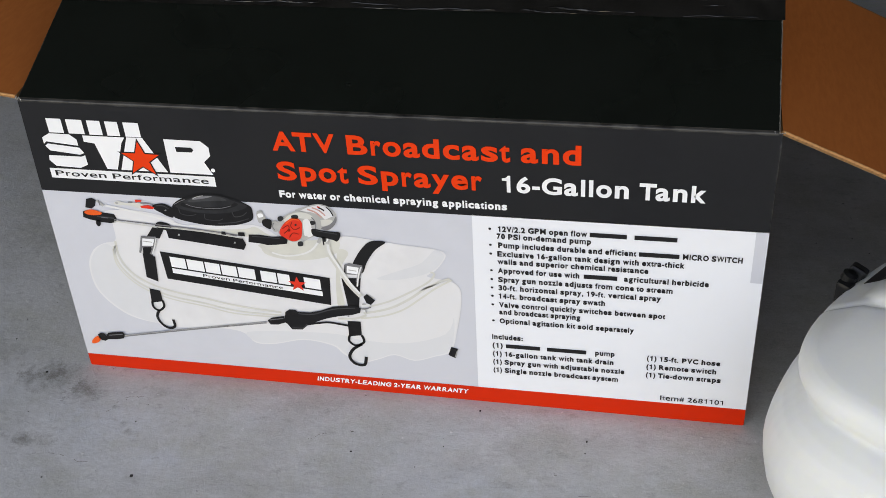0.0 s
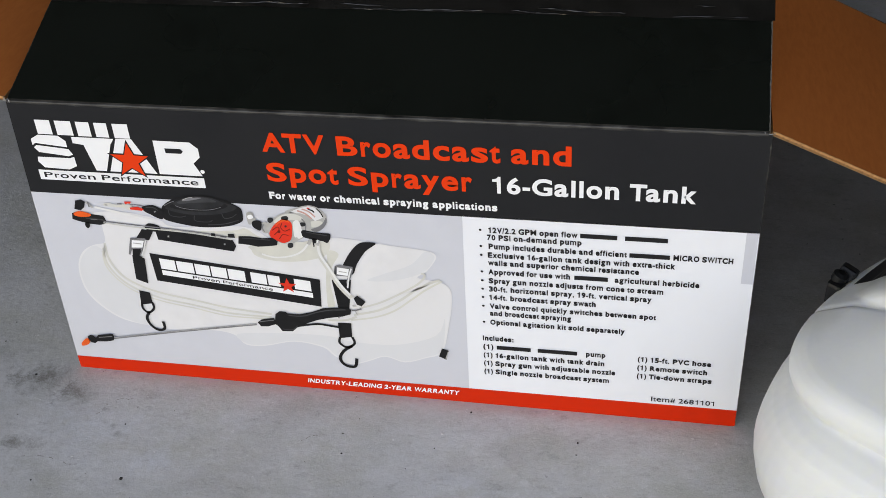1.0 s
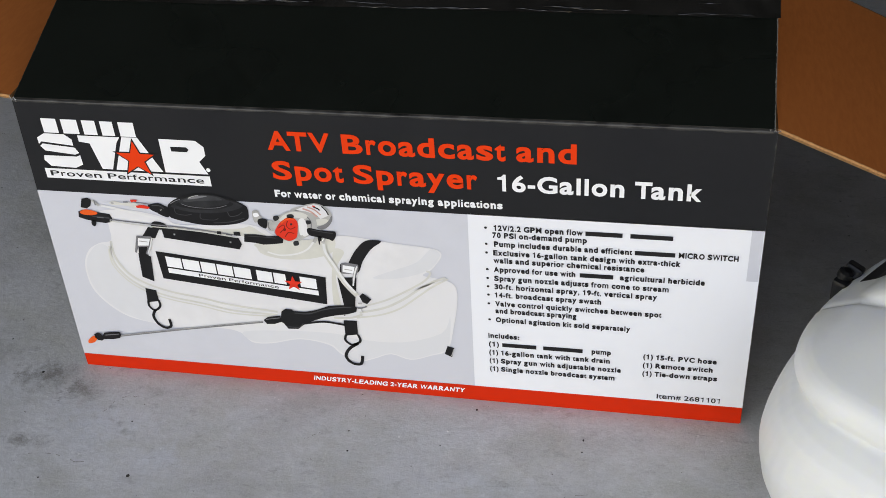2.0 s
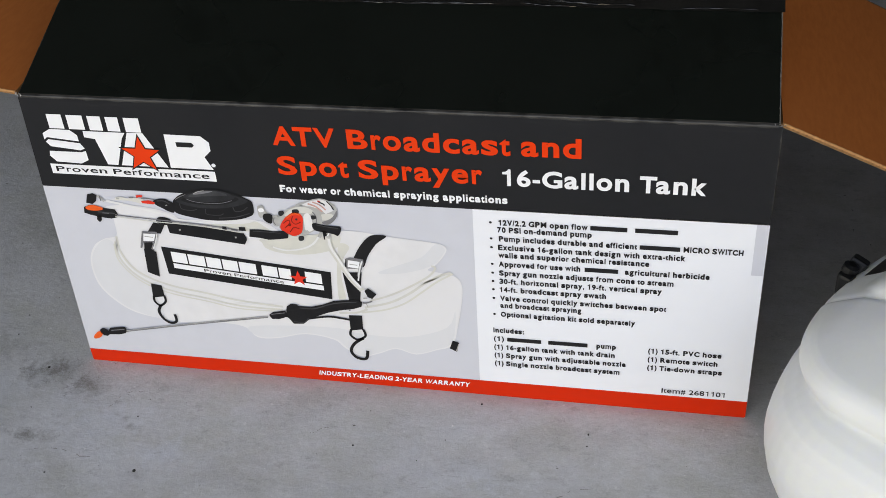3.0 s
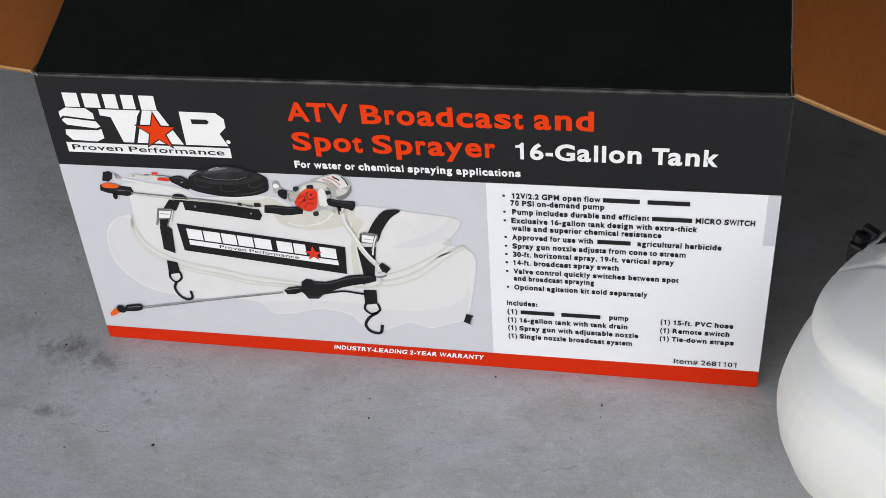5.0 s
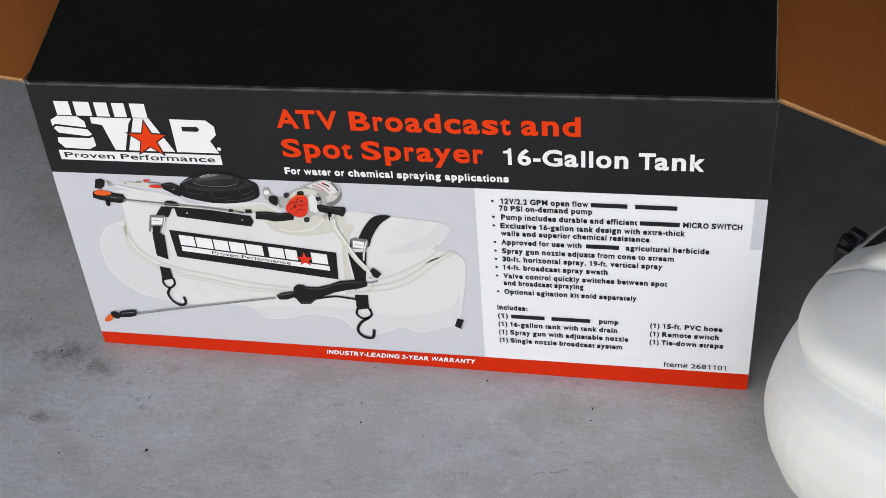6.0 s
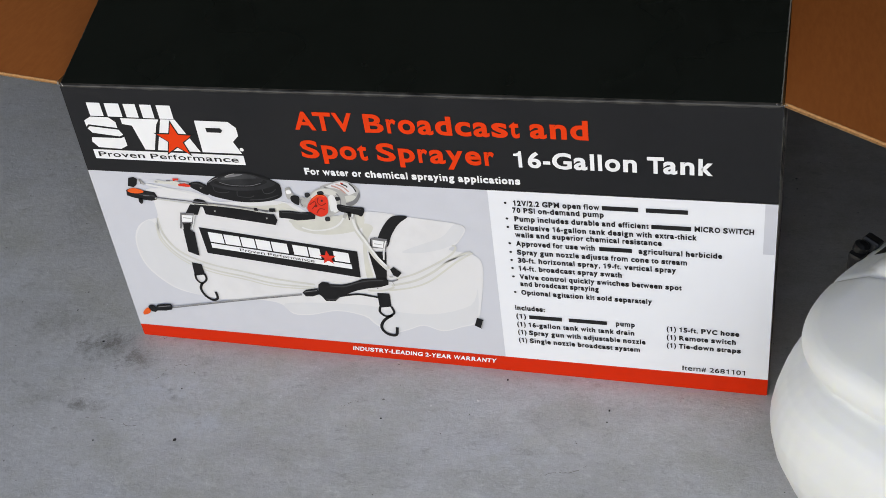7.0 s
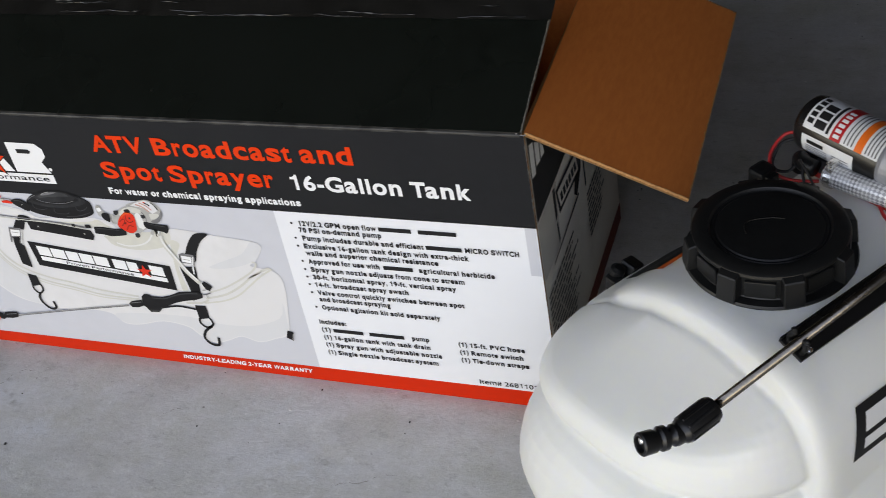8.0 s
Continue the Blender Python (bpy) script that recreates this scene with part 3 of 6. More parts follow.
def glyph(ch, heavy):
    """One letter of the built-in font, made heavier and fitted to the proportions above: points in shares of the type size, and faces."""
    if ch == "1" and (ch, heavy) not in GLYPHS:  # an upright stem with a flag
        stem = 0.085 + 1.6 * heavy
        pts = [(0.378 - stem, 0.0), (0.378, 0.0), (0.378, 0.718), (0.290, 0.718), (0.255, 0.655), (0.190, 0.612), (0.080, 0.595), (0.080, 0.595 - stem * 0.75), (0.378 - stem, 0.595 - stem * 0.75)]
        GLYPHS[ch, heavy] = (np.array(pts), [(0, 1, 2, 3, 4, 8), (4, 5, 8), (5, 6, 7, 8)])
    if ch in "ij" and (ch, heavy) not in GLYPHS:  # a stem with a square dot clear of it
        a, b = 0.139 - (0.0425 + 0.8 * heavy), 0.139 + (0.0425 + 0.8 * heavy)
        pts = [(a, 0.0), (b, 0.0), (b, 0.530), (a, 0.530), (a, 0.612), (b, 0.612), (b, 0.718), (a, 0.718)]
        faces = [(0, 1, 2, 3), (4, 5, 6, 7)]
        if ch == "j":
            pts += [(a, -0.085), (a - 0.055, -0.110), (a - 0.055, -0.215), (a + 0.050, -0.213), (b - 0.020, -0.165), (b, -0.090)]
            faces += [(0, 8, 13, 1), (8, 11, 12, 13), (8, 9, 10, 11)]
        GLYPHS[ch, heavy] = (np.array(pts), faces)
    if (ch, heavy) not in GLYPHS:
        weight = heavy * (0.55 if ch in "MWmw" else 1.0)
        cu = bpy.data.curves.new("words", "FONT")
        cu.body, cu.resolution_u = ch, 4
        ob = bpy.data.objects.new("words", cu)
        scene.collection.objects.link(ob)
        found = []
        for cu.offset in (0.0, weight):
            me = bpy.data.meshes.new_from_object(ob.evaluated_get(bpy.context.evaluated_depsgraph_get()))
            co = np.zeros(len(me.vertices) * 3)
            me.vertices.foreach_get("co", co)
            found.append((co.reshape(-1, 3), [tuple(p.vertices) for p in me.polygons]))
            bpy.data.meshes.remove(me)
        bpy.data.objects.remove(ob)
        plain, (co, faces) = found[0][0], found[1]
        lo, hi = plain[:, :2].min(0) - weight, plain[:, :2].max(0) + weight
        x, y = np.clip(co[:, 0], lo[0], hi[0]), np.clip(co[:, 1], lo[1], hi[1])
        left = 66 if ch in STEM_LEFT else 14 if ch in SLANTED else 34
        right = 66 if ch in STEM_RIGHT else 16 if ch in SLANTED + "rLF" else 0 if ch == "k" else 36
        wide = ADVANCE[ch] - left - right
        x = (left + (x - lo[0]) / (hi[0] - lo[0]) * wide) / 1000
        tall = [-0.215, 0.0, 0.535, 0.718] if ch.islower() else [-0.215, 0.0, 0.47, 0.718]
        y = np.interp(y, [-0.235 - weight, -weight, 0.449 + weight, 0.690 + weight], tall)
        if ch in "-#()/":
            y += 0.02
        GLYPHS[ch, heavy] = (np.stack([x, y], 1), faces)
    return GLYPHS[ch, heavy]


def words(text, x0, x1, z, height, mat, heavy=0.03, slant=0.0, layer=3, shear=SHEAR, name="lettering"):
    """Printed words from x0 to x1 on the baseline z, capitals of that height, made heavier by that share of the type size; a title has a part for each letter."""
    pen, placed = 0.0, []
    for i, ch in enumerate(text):
        if ch != " ":
            co, faces = glyph(ch, heavy)
            placed.append((co + (pen, 0.0), faces))
        pen += (ADVANCE[ch] + KERN.get(text[i:i + 2], 0)) / 1000
    lo, hi = min(c[:, 0].min() for c, _ in placed), max(c[:, 0].max() for c, _ in placed)
    k, s = (x1 - x0) / (hi - lo), height / 0.718
    verts, polys = [], []
    for co, faces in placed:
        x = x0 + (co[:, 0] - lo) * k + slant * co[:, 1] * s
        zz = z + co[:, 1] * s + shear * (x - x0)
        if name == "title":
            verts, polys = [], []
        polys += [tuple(i + len(verts) for i in f) for f in faces]
        verts += [(a, layer_y(layer), b) for a, b in zip(x.tolist(), zz.tolist())]
        if name == "title":
            letter = bpy.data.meshes.new("letter")
            letter.from_pydata(verts, [], polys)
            letter.materials.append(mat)
            new("letter", letter).parent = front_panel
    if name != "title":
        out = bpy.data.meshes.new(name)
        out.from_pydata(verts, [], polys)
        out.materials.append(mat)
        new(name, out).parent = front_panel


def bar(x0, x1, z, height, mat, layer=3, lean=0.0, name="bar", shear=SHEAR):
    dz = shear * (x1 - x0)
    return flat(name, [(x0, z), (x1, z + dz), (x1 + lean, z + dz + height), (x0 + lean, z + height)], layer, mat)


def left_at(z):
    return BL * (1 - z / ZL)


def band(name, z0, z1, mat, x0=None, layer=0):
    a, b = (left_at(z0) - 0.0003, left_at(z1) - 0.0003) if x0 is None else (x0, x0 + 0.003)
    e = SHEAR * 0.95
    o = 0 if x0 is None else SHEAR * x0
    return flat(name, [(a, z0 + o), (W + 0.0003, z0 + e), (W + 0.0003, min(z1 + e, ZR)), (b, min(z1 + o, ZL if x0 is None else 1))], layer, mat)


band("header_band", 0.323, 0.500, print_black_head, layer=1)
band("photo_ground", 0.023, 0.323, print_ground)
band("text_panel", 0.023, 0.3245, print_panel, x0=0.584, layer=1)
flat("footer_band", [(BL + 0.0008, 0.0004), (W - 0.002, 0.0004), (W + 0.0003, 0.002), (W + 0.0003, 0.031), (left_at(0.0235), 0.0235), (left_at(0.006) + 0.0004, 0.006)], 1, print_red_band)
flat("clear_sticker", [(0.937, 0.252), (0.9512, 0.252), (0.9512, 0.331), (0.937, 0.331)], 2, print_ground)

# maker's mark: plain white blocks round a red star
for a, b in ((0.033, 0.054), (0.0605, 0.083), (0.0895, 0.108), (0.1145, 0.132), (0.1395, 0.1605)):
    bar(a, b, 0.4175, 0.0215, print_white, name="logo_block")
for pts in ([(0.0205, 0.3990), (0.0250, 0.4030), (0.0690, 0.3990), (0.0690, 0.4085), (0.0600, 0.4160), (0.0320, 0.4160), (0.0205, 0.4090)], [(0.0215, 0.3960), (0.0270, 0.3890), (0.0680, 0.3850), (0.0745, 0.3880), (0.0700, 0.3960), (0.0260, 0.3998)],
            [(0.0215, 0.3740), (0.0290, 0.3650), (0.0640, 0.3640), (0.0755, 0.3700), (0.0750, 0.3845), (0.0690, 0.3820), (0.0230, 0.3815)],
            [(0.102, 0.3650), (0.1165, 0.3650), (0.1310, 0.4070), (0.1370, 0.4160), (0.0785, 0.4155), (0.0785, 0.4060), (0.0930, 0.4040)],
            [(0.1215, 0.3650), (0.1870, 0.3655), (0.1615, 0.4170), (0.1400, 0.4165)],
            [(0.1900, 0.3655), (0.2490, 0.3660), (0.2400, 0.3850), (0.2500, 0.3950), (0.2500, 0.4080), (0.2400, 0.4170), (0.1905, 0.4170)]):
    flat("logo_block", pts, 3, print_white)
bar(0.018, 0.250, 0.3455, 0.0155, print_white, name="logo_bar")
words("Proven Performance", 0.025, 0.241, 0.3495, 0.0085, print_ink, 0.012, layer=4)


def star(x, z, r, layer):
    pts = []
    for i in range(10):
        a, q = math.pi / 2 + i * math.pi / 5, r if i % 2 == 0 else r * 0.40
        pts.append((x + q * math.cos(a), z + q * math.sin(a)))
    return pts


flat("logo_slot", [(0.2050, 0.3990), (0.2260, 0.3992), (0.2290, 0.4030), (0.2260, 0.4065), (0.2045, 0.4062)], 4, print_black_head)
flat("logo_star_edge", star(0.1535, 0.384, 0.0325, 4), 4, print_black_head)
flat("logo_star", star(0.1535, 0.384, 0.0275, 5), 5, print_title)
flat("trademark_dot", [(0.2500 + 0.003 * math.cos(i * 0.7854), 0.373 + 0.003 * math.sin(i * 0.7854)) for i in range(8)], 3, print_white)

TITLES = [
    ("ATV", 0.336, 0.4185, 0.4096, 0.0288, print_title), ("Broadcast", 0.4335, 0.638, 0.4102, 0.0288, print_title), ("and", 0.651, 0.724, 0.4126, 0.0288, print_title),
    ("Spot", 0.337, 0.4305, 0.3650, 0.0288, print_title), ("Sprayer", 0.4435, 0.602, 0.3660, 0.0288, print_title),
    ("16-Gallon", 0.627, 0.782, 0.3674, 0.0250, print_white), ("Tank", 0.7945, 0.8735, 0.3686, 0.0250, print_white),
]
for text, x0, x1, z, h, m in TITLES:
    words(text, x0, x1, z, h, m, 0.030, name="title")
words("For water or chemical spraying applications", 0.335, 0.6325, 0.3374, 0.0112, print_white, 0.046)
words("INDUSTRY-LEADING 2-YEAR WARRANTY", 0.346, 0.5685, 0.0118, 0.0085, print_white, 0.034, slant=0.2)

# feature list: words that can be read, plain bars where a maker's name stands
LINES = [
    ("12V/2.2 GPM open flow ", 0.620, 0.7328, 0.3055, ((0.736, 0.782), (0.7916, 0.844))),
    ("70 PSI on-demand pump", 0.618, 0.738, 0.2940, ()),
    ("Pump includes durable and efficient", 0.6195, 0.7947, 0.2797, ((0.798, 0.848),)),
    ("Exclusive 16-gallon tank design with extra-thick", 0.618, 0.855, 0.2655, ()),
    ("walls and superior chemical resistance", 0.618, 0.811, 0.2530, ()),
    ("Approved for use with", 0.618, 0.724, 0.2380, ((0.7296, 0.7724),)),
    ("Spray gun nozzle adjusts from cone to stream", 0.618, 0.843, 0.2231, ()),
    ("30-ft. horizontal spray, 19-ft. vertical spray", 0.618, 0.829, 0.2090, ()),
    ("14-ft. broadcast spray swath", 0.618, 0.758, 0.1948, ()),
    ("Valve control quickly switches between spot", 0.618, 0.836, 0.1797, ()),
    ("and broadcast spraying", 0.618, 0.726, 0.1672, ()),
    ("Optional agitation kit sold separately", 0.618, 0.797, 0.1515, ()),
    ("Includes:", 0.607, 0.649, 0.1220, ()),
    ("(1)", 0.607, 0.621, 0.1065, ((0.6255, 0.6722), (0.6817, 0.735))),
    ("(1) 16-gallon tank with tank drain", 0.607, 0.772, 0.0912, ()),
    ("(1) Spray gun with adjustable nozzle", 0.607, 0.787, 0.0760, ()),
    ("(1) Single nozzle broadcast system", 0.607, 0.779, 0.0606, ()),
    ("(1) 15-ft. PVC hose", 0.816, 0.912, 0.1065, ()),
    ("(1) Remote switch", 0.816, 0.908, 0.0912, ()),
    ("(1) Tie-down straps", 0.816, 0.915, 0.0760, ()),
]
for text, x0, x1, z, gaps in LINES:
    words(text.strip(), x0, x1, z, 0.0090, print_ink, 0.046)
    for a, b in gaps:
        bar(a, b, z + SHEAR * (a - x0) + 0.0004, 0.0068, print_ink, name="name_bar")
words("MICRO SWITCH", 0.8522, 0.925, 0.2815, 0.0090, print_ink, 0.046)
words("agricultural herbicide", 0.781, 0.887, 0.2393, 0.0090, print_ink, 0.046)
words("pump", 0.747, 0.773, 0.1079, 0.0090, print_ink, 0.046)
words("Item# 2681101", 0.837, 0.9215, 0.0354, 0.0088, print_ink, 0.012)
for z in (0.3055, 0.2797, 0.2655, 0.2380, 0.2231, 0.2090, 0.1948, 0.1797, 0.1515):
    flat("bullet", [(0.6095 + 0.0019 * math.cos(i * 0.7854), z + 0.004 + 0.0019 * math.sin(i * 0.7854)) for i in range(8)], 3, print_ink)

# printed picture of the sprayer
shape("printed_tank", print_milk, 1, [(0.0814, 0.2949), (0.125, 0.2993), (0.1719, 0.2909), (0.194, 0.2804), (0.2911, 0.2885), (0.3278, 0.27), (0.3729, 0.255), (0.4049, 0.2767), (0.4261, 0.2804), (0.4827, 0.2741), (0.5352, 0.2695), (0.5484, 0.2641), (0.5479, 0.2538), (0.5346, 0.2336), (0.5225, 0.2229), (0.5475, 0.2185), (0.5638, 0.2104), (0.5673, 0.1863), (0.5594, 0.1352), (0.5485, 0.0922), (0.5237, 0.0787), (0.4946, 0.0677), (0.4666, 0.0752), (0.441, 0.0636), (0.4153, 0.0551), (0.3917, 0.0687), (0.3767, 0.0832), (0.3358, 0.0893), (0.292, 0.0768), (0.262, 0.0756), (0.2476, 0.0924), (0.2187, 0.0979), (0.1576, 0.0934), (0.1234, 0.0962), (0.0815, 0.1047), (0.0552, 0.1234), (0.0375, 0.1482), (0.0324, 0.1738), (0.0353, 0.2028), (0.0479, 0.226), (0.0662, 0.2386), (0.0845, 0.2451), (0.0871, 0.2667), (0.0868, 0.283)], 1)
shape("printed_lobe", print_tint, 1.4, [(0.0676, 0.2377), (0.0511, 0.2253), (0.0379, 0.203), (0.0351, 0.1741), (0.0404, 0.1495), (0.0575, 0.1258), (0.0838, 0.1071), (0.1239, 0.0984), (0.1219, 0.1304), (0.1187, 0.1636), (0.0998, 0.1864), (0.0859, 0.2074), (0.0799, 0.2289)], 1)
shape("printed_lobe", print_tint, 1.4, [(0.2523, 0.0951), (0.321, 0.1038), (0.3875, 0.1058), (0.4196, 0.0988), (0.4848, 0.0998), (0.5422, 0.123), (0.5557, 0.1551), (0.5488, 0.0976), (0.5238, 0.0809), (0.4948, 0.0699), (0.4668, 0.0774), (0.4411, 0.0658), (0.4155, 0.0573), (0.3936, 0.0711), (0.3786, 0.0856), (0.336, 0.0915), (0.2923, 0.079), (0.2641, 0.078)], 1)
shape("printed_lobe", print_tint, 1.4, [(0.5351, 0.2676), (0.5468, 0.2621), (0.5456, 0.2536), (0.5332, 0.2354), (0.5093, 0.2216), (0.4778, 0.2127), (0.4528, 0.2123), (0.4789, 0.2264), (0.5147, 0.2441)], 1)
shape("printed_shadow", print_cream, 1.6, [(0.1691, 0.2774), (0.205, 0.2747), (0.2741, 0.2805), (0.2923, 0.2858), (0.3052, 0.2775), (0.3192, 0.2655), (0.3023, 0.2583), (0.284, 0.2681), (0.2322, 0.2694), (0.1766, 0.2742)], 1)
shape("printed_shadow", print_cream, 1.6, [(0.4044, 0.2578), (0.4179, 0.2533), (0.4059, 0.2292), (0.4011, 0.1994), (0.4031, 0.1594), (0.3934, 0.1584), (0.3947, 0.1988), (0.3992, 0.2325)], 1)
stroke("printed_hose", print_hose, 2, [(0.0843, 0.2441), (0.0845, 0.2164), (0.0964, 0.1902), (0.1205, 0.172), (0.1553, 0.16), (0.1979, 0.1528), (0.2467, 0.1433), (0.3091, 0.1383)], 0.0034)
stroke("printed_hose", print_shade, 2, [(0.0818, 0.2389), (0.0821, 0.2111), (0.0952, 0.185), (0.1193, 0.1667), (0.1543, 0.1547), (0.197, 0.1475), (0.2458, 0.1379), (0.3087, 0.1351)], 0.0026)
stroke("printed_hose", print_hose, 2, [(0.0798, 0.2348), (0.0801, 0.2069), (0.0943, 0.1808), (0.1184, 0.1625), (0.1534, 0.1504), (0.1962, 0.1433), (0.2451, 0.1337), (0.3083, 0.1326)], 0.003)
stroke("printed_hose", print_cream, 2, [(0.0774, 0.2297), (0.0776, 0.2016), (0.0931, 0.1755), (0.1173, 0.1572), (0.1524, 0.1451), (0.1952, 0.1379), (0.2442, 0.1283), (0.3079, 0.1294)], 0.0022)
stroke("printed_hose", print_hose, 2.4, [(0.4286, 0.1488), (0.464, 0.1607), (0.4923, 0.1787), (0.5171, 0.2), (0.5373, 0.2146), (0.553, 0.2219)], 0.0036)
stroke("printed_hose", print_cream, 2.4, [(0.4236, 0.139), (0.4581, 0.1478), (0.4863, 0.162), (0.5122, 0.1847), (0.5328, 0.2035), (0.5559, 0.2203)], 0.0028)
stroke("printed_hose", print_hose, 2.4, [(0.4379, 0.162), (0.4684, 0.1752), (0.5014, 0.1964), (0.5242, 0.2143), (0.5327, 0.2277), (0.5276, 0.231)], 0.003)
stroke("printed_hose", print_shade, 2.4, [(0.4331, 0.1544), (0.4744, 0.1708), (0.5116, 0.1984), (0.5473, 0.2166)], 0.0022)
stroke("printed_hose", print_hose, 2.4, [(0.3908, 0.1355), (0.4154, 0.1381), (0.4323, 0.1461)], 0.0034)
shape("printed_shadow", print_cream, 1.5, [(0.300, 0.262), (0.330, 0.268), (0.370, 0.270), (0.405, 0.277), (0.402, 0.252), (0.370, 0.238), (0.330, 0.234), (0.300, 0.242)], 1)
stroke("printed_hose", print_hose, 2, [(0.3795, 0.2707), (0.3697, 0.2547), (0.3525, 0.2436), (0.3281, 0.2385), (0.3089, 0.2435), (0.2949, 0.2567)], 0.0062)
stroke("printed_hose", print_shade, 2.3, [(0.3785, 0.2687), (0.3681, 0.2546), (0.3519, 0.245), (0.3283, 0.2405), (0.3106, 0.2446)], 0.0026)
stroke("printed_hose", print_hose, 5, [(0.391, 0.2698), (0.3913, 0.2519), (0.4012, 0.2288), (0.4139, 0.2006), (0.4285, 0.1802)], 0.0078)
stroke("printed_hose", print_shade, 5.3, [(0.3914, 0.2661), (0.3927, 0.2511), (0.4028, 0.2289), (0.4156, 0.2018), (0.4274, 0.1851)], 0.0036)
stroke("printed_wand", print_steel, 5, [(0.0924, 0.2825), (0.145, 0.2792), (0.2093, 0.276), (0.2723, 0.27)], 0.0018)
stroke("printed_wand", print_hose, 4.6, [(0.0917, 0.2796), (0.1442, 0.2753), (0.2088, 0.2731), (0.2717, 0.2661)], 0.0016)
shape("printed_bracket", print_black, 4, [(0.1644, 0.2741), (0.2324, 0.2704), (0.2732, 0.2653), (0.2763, 0.2551), (0.2716, 0.246), (0.1658, 0.257)], 0)
shape("printed_bracket", print_black, 4.3, [(0.1504, 0.2777), (0.1575, 0.284), (0.1707, 0.2813), (0.1733, 0.2739), (0.1661, 0.2705), (0.1534, 0.2723)], 1)
shape("printed_screw", print_grey, 4.8, [(0.1809, 0.2655), (0.1834, 0.2657), (0.1828, 0.2628), (0.1804, 0.2626)], 0)
shape("printed_screw", print_grey, 4.8, [(0.2597, 0.2589), (0.2622, 0.2591), (0.2617, 0.2562), (0.2592, 0.256)], 0)
shape("printed_strap", print_black, 4, [(0.1455, 0.2735), (0.1613, 0.271), (0.1522, 0.2548), (0.1325, 0.2551)], 0)
shape("printed_strap", print_black, 4, [(0.1213, 0.2266), (0.1387, 0.2223), (0.1344, 0.1775), (0.118, 0.1841)], 0)
shape("printed_strap", print_black, 4, [(0.1178, 0.1635), (0.1334, 0.1609), (0.1336, 0.1411), (0.1156, 0.1371)], 0)
stroke("printed_hook", print_black, 4, [(0.1171, 0.1404), (0.1166, 0.1298), (0.1238, 0.1231), (0.1333, 0.1315), (0.1332, 0.1431)], 0.0034)
stroke("printed_hook", print_black, 4, [(0.1249, 0.1243), (0.1189, 0.1119), (0.123, 0.0983), (0.1328, 0.0907), (0.1423, 0.095), (0.1423, 0.1079)], 0.0042)
shape("printed_decal", print_black, 3, [(0.1474, 0.232), (0.387, 0.2079), (0.3838, 0.1595), (0.1492, 0.184)], 0)
shape("printed_strap", print_black, 4, [(0.4469, 0.2738), (0.4587, 0.2776), (0.4707, 0.2759), (0.4558, 0.2624), (0.4422, 0.2403), (0.4341, 0.2212), (0.4177, 0.2216), (0.4243, 0.2406), (0.4348, 0.2596)], 1)
shape("printed_strap", print_black, 4, [(0.4038, 0.2095), (0.4308, 0.2121), (0.4228, 0.1554), (0.4079, 0.1589)], 0)
shape("printed_strap", print_black, 4, [(0.4043, 0.1328), (0.4231, 0.1338), (0.4222, 0.1086), (0.4038, 0.1044)], 0)
stroke("printed_hook", print_black, 4, [(0.4048, 0.1067), (0.4029, 0.0958), (0.412, 0.0883), (0.4243, 0.0961), (0.4222, 0.1086)], 0.0036)
stroke("printed_hook", print_black, 4, [(0.4205, 0.0914), (0.407, 0.0802), (0.4005, 0.0654), (0.4076, 0.0531), (0.4209, 0.0524), (0.4249, 0.0682)], 0.0046)
stroke("printed_wand", print_steel, 5, [(0.0571, 0.0669), (0.1661, 0.0921), (0.2845, 0.1178)], 0.0034)
shape("printed_drain", print_black, 3, [(0.549, 0.1007), (0.5584, 0.0976), (0.5543, 0.0802), (0.5442, 0.0854)], 0)
stroke("printed_glint", print_grey, 5.4, [(0.0574, 0.0681), (0.1663, 0.0932), (0.2847, 0.1189)], 0.0012)
stroke("printed_glint", print_grey, 3.5, [(0.5575, 0.0954), (0.5556, 0.0888), (0.5536, 0.0822)], 0.0012)
shape("printed_lid", print_black, 2, [(0.1813, 0.3106), (0.1858, 0.3165), (0.1934, 0.3225), (0.2059, 0.3288), (0.2211, 0.3333), (0.2348, 0.3351), (0.2481, 0.3349), (0.2616, 0.3321), (0.2764, 0.3275), (0.2879, 0.3218), (0.2932, 0.3166), (0.2934, 0.3036), (0.2907, 0.2969), (0.2819, 0.2917), (0.2676, 0.2870), (0.2447, 0.2836), (0.2246, 0.2832), (0.2050, 0.2858), (0.1880, 0.2894), (0.1803, 0.2946)], 1)
shape("printed_rim", print_gloss, 2.6, [(0.1864, 0.3119), (0.1959, 0.3190), (0.2089, 0.3244), (0.2532, 0.3288), (0.2759, 0.3247), (0.2874, 0.3190), (0.2734, 0.3107), (0.2486, 0.3045), (0.2213, 0.3028), (0.2010, 0.3053), (0.1904, 0.3084)], 1)
shape("printed_rim", print_black, 2.8, [(0.1933, 0.3142), (0.2059, 0.3214), (0.2306, 0.3257), (0.2590, 0.3264), (0.2754, 0.3219), (0.2647, 0.3148), (0.2449, 0.3099), (0.2224, 0.3085), (0.2036, 0.3101)], 1)
shape("printed_dome", print_gloss, 3, [(0.1983, 0.3191), (0.2093, 0.3262), (0.2223, 0.3316), (0.2369, 0.3340), (0.2524, 0.3329), (0.2649, 0.3286), (0.2702, 0.3235), (0.2607, 0.3183), (0.2426, 0.3144), (0.2225, 0.3132), (0.2070, 0.3150)], 1)
